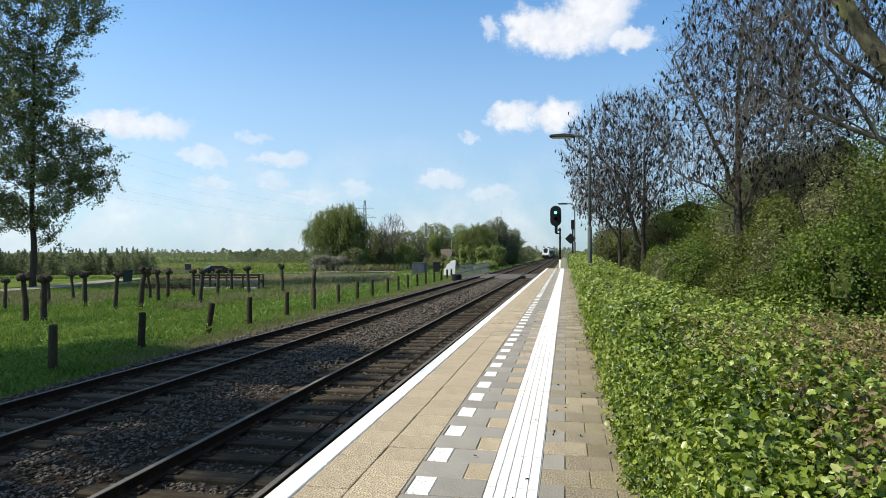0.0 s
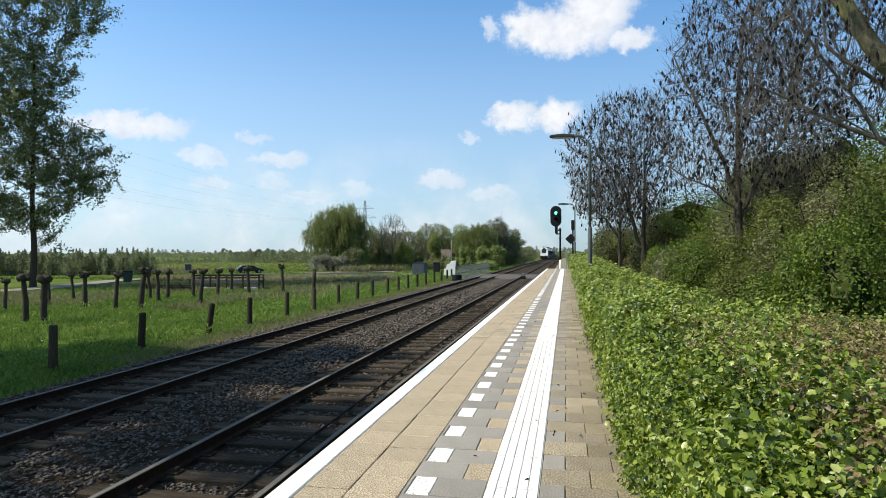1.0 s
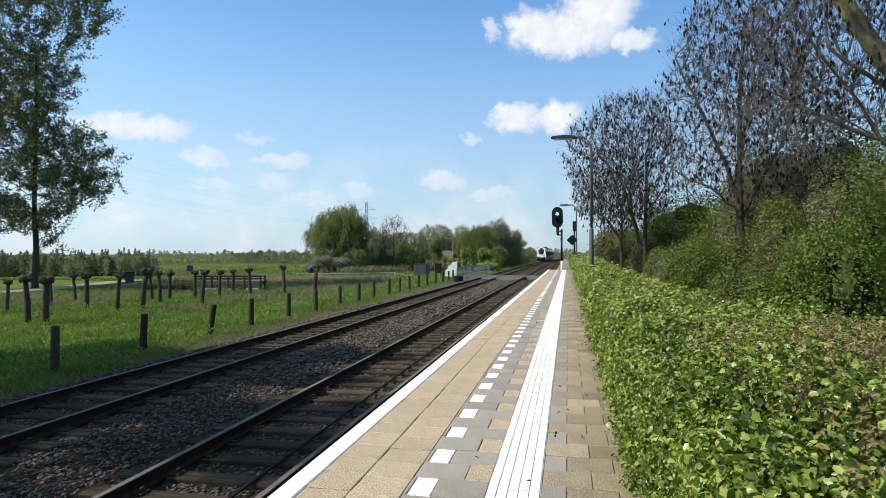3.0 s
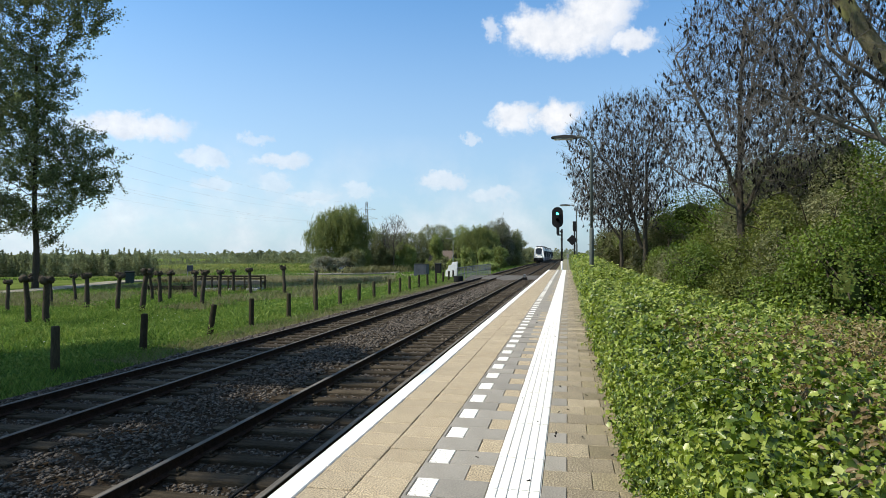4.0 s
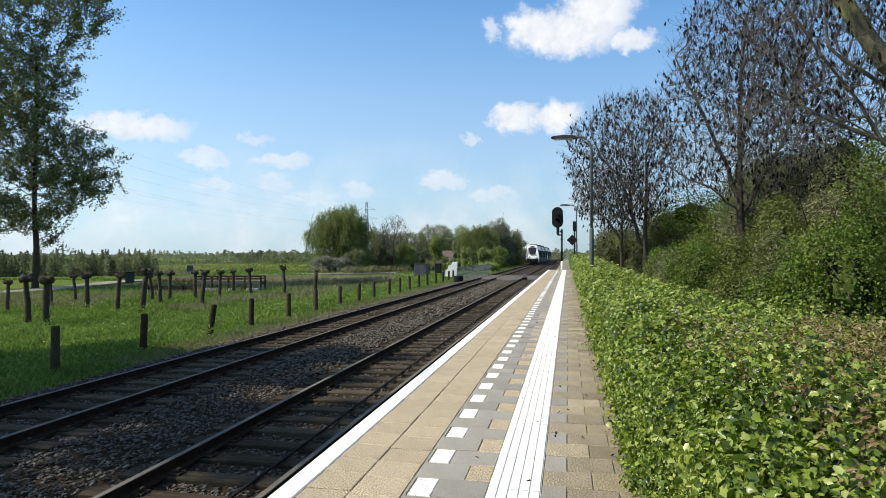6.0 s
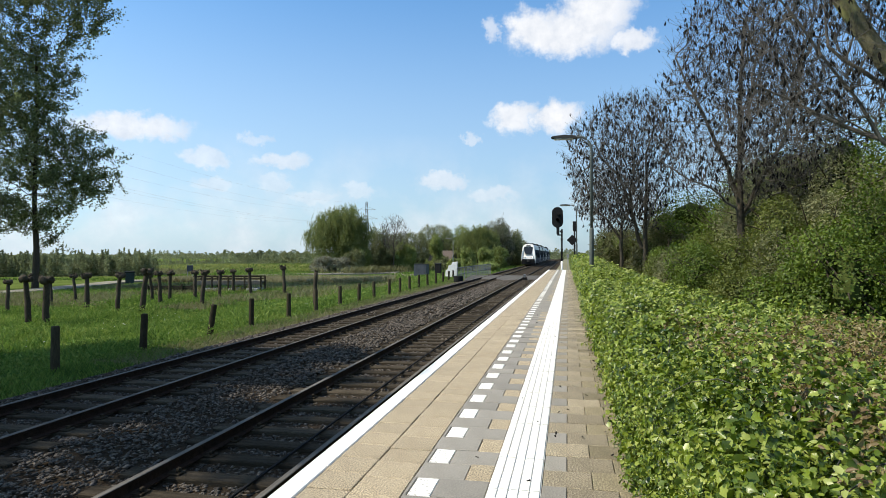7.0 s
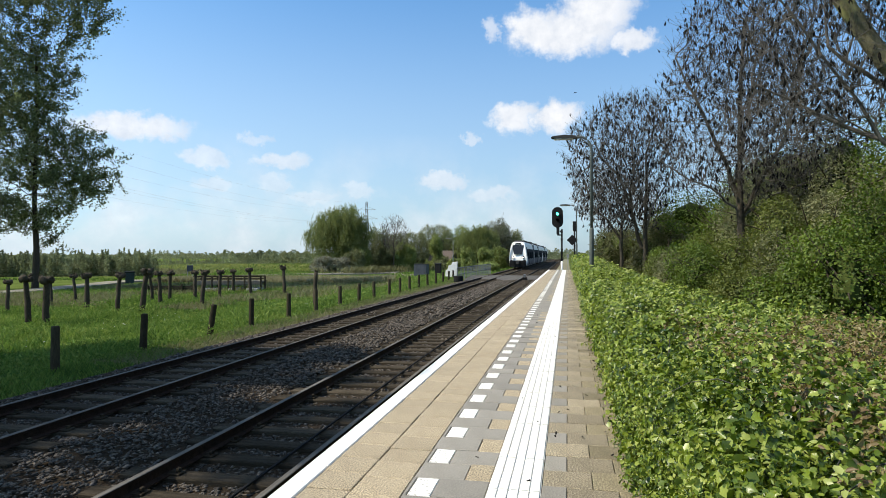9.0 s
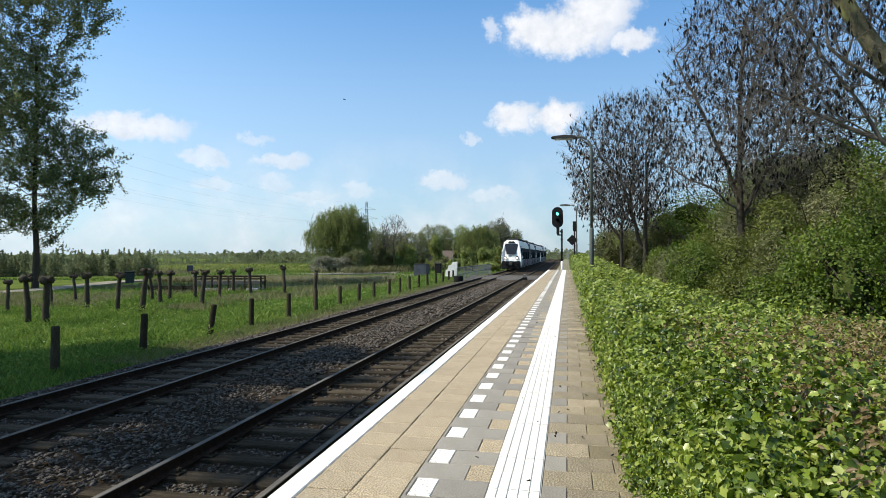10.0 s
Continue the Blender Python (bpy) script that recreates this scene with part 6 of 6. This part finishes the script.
def crossing_gear():
    t = thing("barrier_housing", pose(-11.75, 63.2, -0.35), "white stepped concrete wing of the small rail bridge", "concrete wing")
    bm = B()
    prism(bm, [(-0.72, -0.1), (0.48, -0.1), (0.60, 1.88), (0.07, 1.80), (0.0, 1.55), (-0.34, 1.47), (-0.42, 1.06), (-0.64, 0.98)], -0.14, 0.14)
    bmesh.ops.bevel(bm, geom=bm.edges[:], offset=0.02, segments=1, affect="EDGES")
    part("wing", bm, surface("white_concrete", (0.62, 0.61, 0.58), (0.78, 0.77, 0.74), 3, 0.85, 0.15, 40), t)
    rl = thing("railing", pose(-10.1, 57.0, -0.72), "dull grey-green steel railing along the small rail bridge", "railing")
    for k in range(13):
        bm = B()
        box(bm, -0.04, 2.1 * k - 0.04, -0.1, 0.04, 2.1 * k + 0.04, 1.75)
        part("post", bm, M_RAILING, rl)
    for z in (0.45, 1.1, 1.72):
        bm = B()
        tube_mesh(bm, [(0, -0.1, z), (0, 25.4, z)], [0.04, 0.04], 8)
        part("rail", bm, M_RAILING, rl)
    m = bpy.data.meshes.new("bar")
    bm = B()
    box(bm, -0.016, -0.016, 0.45, 0.016, 0.016, 1.72)
    bm.to_mesh(m)
    bm.free()
    m.materials.append(M_RAILING)
    for k in range(42):
        place("bar", m, rl, pose(0, 0.3 + 0.6 * k, 0))
    cb = thing("cable_trough_cover", pose(-9.85, 56.2, -0.35), "dark steel drum beside the bridge railing", "drum")
    bm = B()
    tube_mesh(bm, [(0, 0, 0), (0, 0, 0.05), (0, 0, 0.6), (0, 0, 0.66)], [0.42, 0.45, 0.45, 0.40], 16)
    part("drum_body", bm, M_BLACK, cb)


crossing_gear()


def lane_lamp():
    x, y = -16.9, 91.8
    t = thing("street_lamp", pose(x, y, -0.6), "slim grey street lamp beside the country road", "street lamp")
    bm = B()
    tube_mesh(bm, [(0, 0, 0), (0, 0, 4.9), (-0.15, 0, 5.15), (-0.5, 0, 5.25)], [0.07, 0.05, 0.045, 0.04], 10)
    part("pole", bm, M_PALEPOLE, t, smooth=True)
    bm = B()
    box(bm, -1.15, -0.12, 5.2, -0.45, 0.12, 5.33, 0.03)
    part("lamp_head", bm, M_PALEPOLE, t)


lane_lamp()


def house():
    t = thing("house", pose(-24.4, 121.5, -1.3), "low brick house with brown tiled roof among trees", "house")
    bm = B()
    box(bm, -2.1, -3, 0, 2.1, 3, 2.25)
    part("wall", bm, M_BRICK, t)
    bm = B()
    prism(bm, [(-3.3, 2.2), (3.3, 2.2), (0, 4.3)], -2.4, 2.4, "x")
    part("roof", bm, M_ROOF, t, "brown tiled roof")
    for x in (-1.6, 0.6):
        bm = B()
        box(bm, x, -3.06, 0.9, x + 1.0, -2.98, 1.9)
        part("window", bm, M_GLASS, t)


house()


def pylon(at, h, label, bold=1.0):
    t = thing("power_pylon", at, label, "pylon")
    segs = []
    w0, w1 = h * 0.05, h * 0.012
    N_ = 9
    for sx in (-1, 1):
        for sy in (-1, 1):
            segs.append((sx * w0, sy * w0, 0, sx * w1, sy * w1, h, 0.13 * bold, 0.10 * bold))
    for k in range(N_):
        a, b = k / N_, (k + 1) / N_
        ra, rb = w0 + (w1 - w0) * a, w0 + (w1 - w0) * b
        for s in (-1, 1):
            segs += [(-ra, s * ra, h * a, rb, s * rb, h * b, 0.05 * bold, 0.05 * bold), (ra, s * ra, h * a, -rb, s * rb, h * b, 0.05 * bold, 0.05 * bold), (s * ra, -ra, h * a, s * rb, rb, h * b, 0.05, 0.05), (s * ra, ra, h * a, s * rb, -rb, h * b, 0.05, 0.05)]
    v, f = tubes(segs, 4)
    place("mast", fast("mast", v, f, M_GALV), t)
    for z, wdt in ((0.70, 0.20), (0.86, 0.16)):
        s2 = [(-h * wdt, 0, h * z, h * wdt, 0, h * z, 0.11 * bold, 0.11 * bold), (-h * wdt, 0, h * z, 0, 0, h * (z + 0.06), 0.06, 0.06), (h * wdt, 0, h * z, 0, 0, h * (z + 0.06), 0.06, 0.06)]
        v, f = tubes(s2, 4)
        place("cross_arm", fast("cross_arm", v, f, M_GALV), t)
    return t


pylon(pose(-126.9, 382, -1), 37, "lattice steel power pylon on the horizon")
pylon(pose(-137, 604.6, -1), 33, "distant lattice steel power pylon", 2.2)


def cables():
    segs = []
    for z0, dx in ((25.0, -7.4), (25.0, 7.4), (25.0, 4.0), (31.0, -5.9), (31.0, 5.9), (36, 0)):
        a, b = Vector((-126.9 + dx, 382, z0)), Vector((-100 + dx, 20, z0))
        prev = None
        for k in range(29):
            u = k / 28
            p = a.lerp(b, u) - Vector((0, 0, 9.0 * 4 * u * (1 - u)))
            if prev is not None:
                segs.append((*prev, *p, 0.011, 0.011))
            prev = p
    v, f = tubes(segs, 3)
    tagged(place("power_lines", fast("power_lines", v, f, M_GALV)), "thin high-voltage lines crossing the sky", "power line", kind="stuff")


cables()


def footbridge():
    t = thing("footbridge", pose(-29.4, 50.4, -0.95, 0, 0, 14), "weathered timber footbridge with dark rails and pale deck over the ditch", "footbridge")
    for k in range(19):
        bm = B()
        box(bm, -2.85 + 0.30 * k, -0.8, 0.80, -2.85 + 0.30 * k + 0.28, 0.8, 0.87)
        part("plank", bm, M_PLANK, t, "pale weathered plank")
    for sy in (-0.8, 0.8):
        bm = B()
        box(bm, -2.95, sy - 0.06, 0.58, 2.95, sy + 0.06, 0.82, 0.01)
        part("girder", bm, M_PLANK, t, "pale side beam")
        for z, hh in ((1.02, 0.07), (1.22, 0.11)):
            bm = B()
            box(bm, -2.95, sy - 0.05, z, 2.95, sy + 0.05, z + hh, 0.01)
            part("handrail", bm, M_WOOD, t)
        for k in range(5):
            bm = B()
            box(bm, -2.8 + 1.4 * k, sy - 0.07, -0.25, -2.67 + 1.4 * k, sy + 0.07, 1.3, 0.01)
            part("post", bm, M_WOOD, t)
    for sx, wd in ((-2.3, 1.5), (0.1, 0.8), (1.6, 1.1)):
        bm = B()
        box(bm, sx, -0.95, -0.3, sx + wd, 0.9, 0.24, 0.04)
        part("pier", bm, M_CONC, t, "pale low bank block")


footbridge()


def revetment():
    t = thing("timber_revetment", pose(-32.7, 46.7, -0.98, 0, 0, 12), "low dark timber bank wall along the ditch", "bank wall")
    for k in range(3):
        bm = B()
        box(bm, -2.0, -0.04, 0.02 + 0.21 * k, 2.0, 0.04, 0.21 + 0.21 * k, 0.01)
        part("board", bm, M_WOOD, t)
    for k in range(5):
        bm = B()
        box(bm, -2.0 + 0.96 * k, -0.16, -0.2, -1.86 + 0.96 * k, -0.05, 0.75, 0.015)
        part("post", bm, M_WOOD, t)
    b = thing("information_board", pose(-44.7, 67.5, -1.0, 0, 0, 35), "small blue board on two posts beside the road", "sign")
    bm = B()
    box(bm, -0.36, -0.03, 1.2, 0.36, 0.03, 1.95, 0.02)
    part("board", bm, surface("blue_enamel", (0.060, 0.070, 0.088), (0.085, 0.098, 0.118), 3, 0.8, 0.05, 40, spec=0.1), b, "blue board")
    for sx in (-0.30, 0.30):
        bm = B()
        tube_mesh(bm, [(sx, 0.05, -0.1), (sx, 0.05, 2.05)], [0.035, 0.035], 8)
        part("post", bm, M_GALV, b)


revetment()
strip("sand_verge", [(-39.5, 91.0), (-36.5, 91.6), (-32.5, 93.4), (-28.2, 97.6)], 1.5, FIELD_Z + 0.22, M_PATH, "pale sandy verge beside the country road", "road verge")
strip("soil_strip", [(-108, 68), (-82, 82), (-60, 93)], 15.0, FIELD_Z + 0.06, M_SOILSTRIP, "bare brown strip of soil before the young poplars", "soil")


def dumpster():
    t = thing("container", pose(-46.75, 59.6, -0.95, 0, 0, 38), "dark green metal waste container beside the road", "container")
    bm = B()
    prism(bm, [(-0.42, 0.05), (0.42, 0.05), (0.47, 1.25), (-0.47, 1.25)], -0.5, 0.5)
    part("bin", bm, M_BIN, t)
    bm = B()
    box(bm, -0.52, -0.56, 1.25, 0.52, 0.56, 1.36, 0.03)
    part("lid", bm, M_BLACK, t)


dumpster()


def car():
    t = thing("car", pose(-50, 78, -0.85), "small black hatchback driving along the country road", "car")
    o = [(-2.2, 0.35), (2.2, 0.32), (2.25, 0.62), (1.95, 0.80), (1.1, 0.92), (0.45, 1.38), (-1.4, 1.42), (-2.1, 0.98), (-2.25, 0.75)]
    bm = B()
    prism(bm, [(u, v) for u, v in o], -0.85, 0.85, "y")
    bmesh.ops.bevel(bm, geom=bm.edges[:], offset=0.06, segments=2, affect="EDGES")
    part("body", bm, M_CAR, t)
    for s in (-1, 1):
        bm = B()
        prism(bm, [(0.85, 0.95), (0.38, 1.30), (-1.3, 1.33), (-1.75, 0.97)], s * 0.84, s * 0.865, "y")
        part("side_window", bm, M_GLASS, t)
        for x in (-1.35, 1.4):
            bm = B()
            tube_mesh(bm, [(x, s * 0.66, 0.33), (x, s * 0.87, 0.33)], [0.33, 0.33], 16)
            w = part("wheel", bm, M_BLACK, t)
            bm = B()
            tube_mesh(bm, [(x, s * 0.865, 0.33), (x, s * 0.885, 0.33)], [0.2, 0.19], 12)
            part("rim", bm, M_GALV, w)
    for ob in t.children:
        ob.data.transform(Matrix.Scale(0.86, 4))
        for sub in ob.children:
            sub.data.transform(Matrix.Scale(0.86, 4))
    return t


CAR = car()
platform()


def litter():
    """Dry leaf bits and crumbs of soil on the paving."""
    n = 150
    y = 2.6 + 14 * rng.random(n) ** 1.6
    x = np.where(rng.random(n) < 0.45, HEDGE_X - np.abs(rng.normal(0, 0.12, n)), rng.uniform(-0.85, 0.4, n))
    P = np.stack([x, y, np.full(n, PLAT_Z + 0.012)], 1)
    v, f = leaves(P, 0.026, 0.5, np.tile([[0, 0, 1.0]], (n, 1)), "leaf", 0, 0.6)
    tagged(place("leaf_litter", fast("leaf_litter", v, f, M_KEYS)), "dark dry leaf bits scattered on the paving", "litter", kind="stuff")


litter()


def flyer(name, label, span, at):
    """A small flyer: body, tail and two wings."""
    t = thing(name, at, label, name)
    bm = B()
    tube_mesh(bm, [(0, -0.5 * span, 0), (0, -0.25 * span, 0.02 * span), (0, 0.1 * span, 0.02 * span), (0, 0.42 * span, 0)], [0.02 * span, 0.09 * span, 0.08 * span, 0.015 * span], 8)
    part("body", bm, M_BLACK, t)
    for s in (-1, 1):
        bm = B()
        o = [(0.05 * s, -0.18), (0.5 * s, 0.10), (0.42 * s, 0.16), (0.05 * s, 0.12)]
        a = [bm.verts.new((x * span, y * span, 0.03 * span + abs(x) * 0.35 * span)) for x, y in o]
        b = [bm.verts.new((x * span, y * span, 0.045 * span + abs(x) * 0.35 * span)) for x, y in o]
        bm.faces.new(a), bm.faces.new(b[::-1])
        for i in range(4):
            bm.faces.new((a[i], b[i], b[(i + 1) % 4], a[(i + 1) % 4]))
        part("wing", bm, M_BLACK, t)
    return t


BIRD = flyer("bird", "small dark swallow flying across the sky", 0.26, pose(78, 58, 16))
FLY = flyer("insect", "tiny dark flying insect crossing before the camera", 0.03, pose(5, 4, 4.7))


def motions():
    """The train slows towards the platform; the car follows the road and waits behind the cabin."""
    rows = []
    for k in range(21):
        t = 0.5 * k
        rows.append((t, pose(FAR_C, 242.7 - 19.74 * t + 0.4105 * t * t, 0)))
    walk(TRAIN, rows)
    pts = ((0.0, -50.0, 83.0), (0.5, -48.6, 85.0), (1.5, -45.2, 88.3), (2.5, -40.9, 91.7), (4.0, -35.6, 98.6), (4.5, -33.5, 101.8), (5.0, -31.2, 105.0), (5.5, -29.2, 108.0), (6.0, -26.8, 111.8), (6.4, -24.8, 115.6), (6.8, -22.8, 119.8), (7.4, -20.9, 126.0), (8.2, -19.6, 134.0), (10.0, -19.0, 146.0))
    heads = (50, 45, 40, 45, 55, 56, 55, 57, 60, 63, 66, 74, 80, 88)
    walk(CAR, [(t, pose(x, y, FIELD_Z + 0.17, 0, 0, h)) for (t, x, y), h in zip(pts, heads)])

    # an added disc slides over the lens and back to imitate the lamp's dimming
    walk(FLICKER_DISC, [(t, pose(-0.40, 0, z)) for t, z in ((0.0, 6.07), (2.7, 6.07), (3.8, 6.11), (4.2, 6.22), (4.6, 6.33), (4.8, 6.35), (6.9, 6.35), (7.2, 6.32), (7.6, 6.22), (8.2, 6.11), (8.6, 6.07), (10.0, 6.07))])

    walk(BIRD, [(t, pose(x, y, z, 0, -6, 80)) for t, x, y, z in (
        (0.0, 59.7, 54.7, 17.2), (6.0, 48.5, 52.5, 16.4), (8.0, 14.8, 45.7, 15.7), (8.7, 4.0, 43.6, 14.7), (9.0, 0.5, 42.85, 13.2), (9.3, -3.3, 42.1, 13.1), (9.6, -7.85, 41.2, 12.4), (9.8, -11.2, 40.5, 12.75), (10.0, -14.8, 39.8, 12.76))])
    walk(FLY, [(t, pose(x, y, z, 0, 0, 80)) for t, x, y, z in (
        (0.0, 3.70, 3.99, 4.71), (9.0, 3.61, 3.97, 4.59), (9.3, 0.69, 3.39, 3.72), (9.4, -0.28, 3.20, 3.43), (9.5, -1.25, 3.01, 3.14), (9.6, -2.23, 2.81, 2.85), (9.8, -4.17, 2.42, 2.68), (10.0, -4.86, 2.28, 2.65))])


motions()
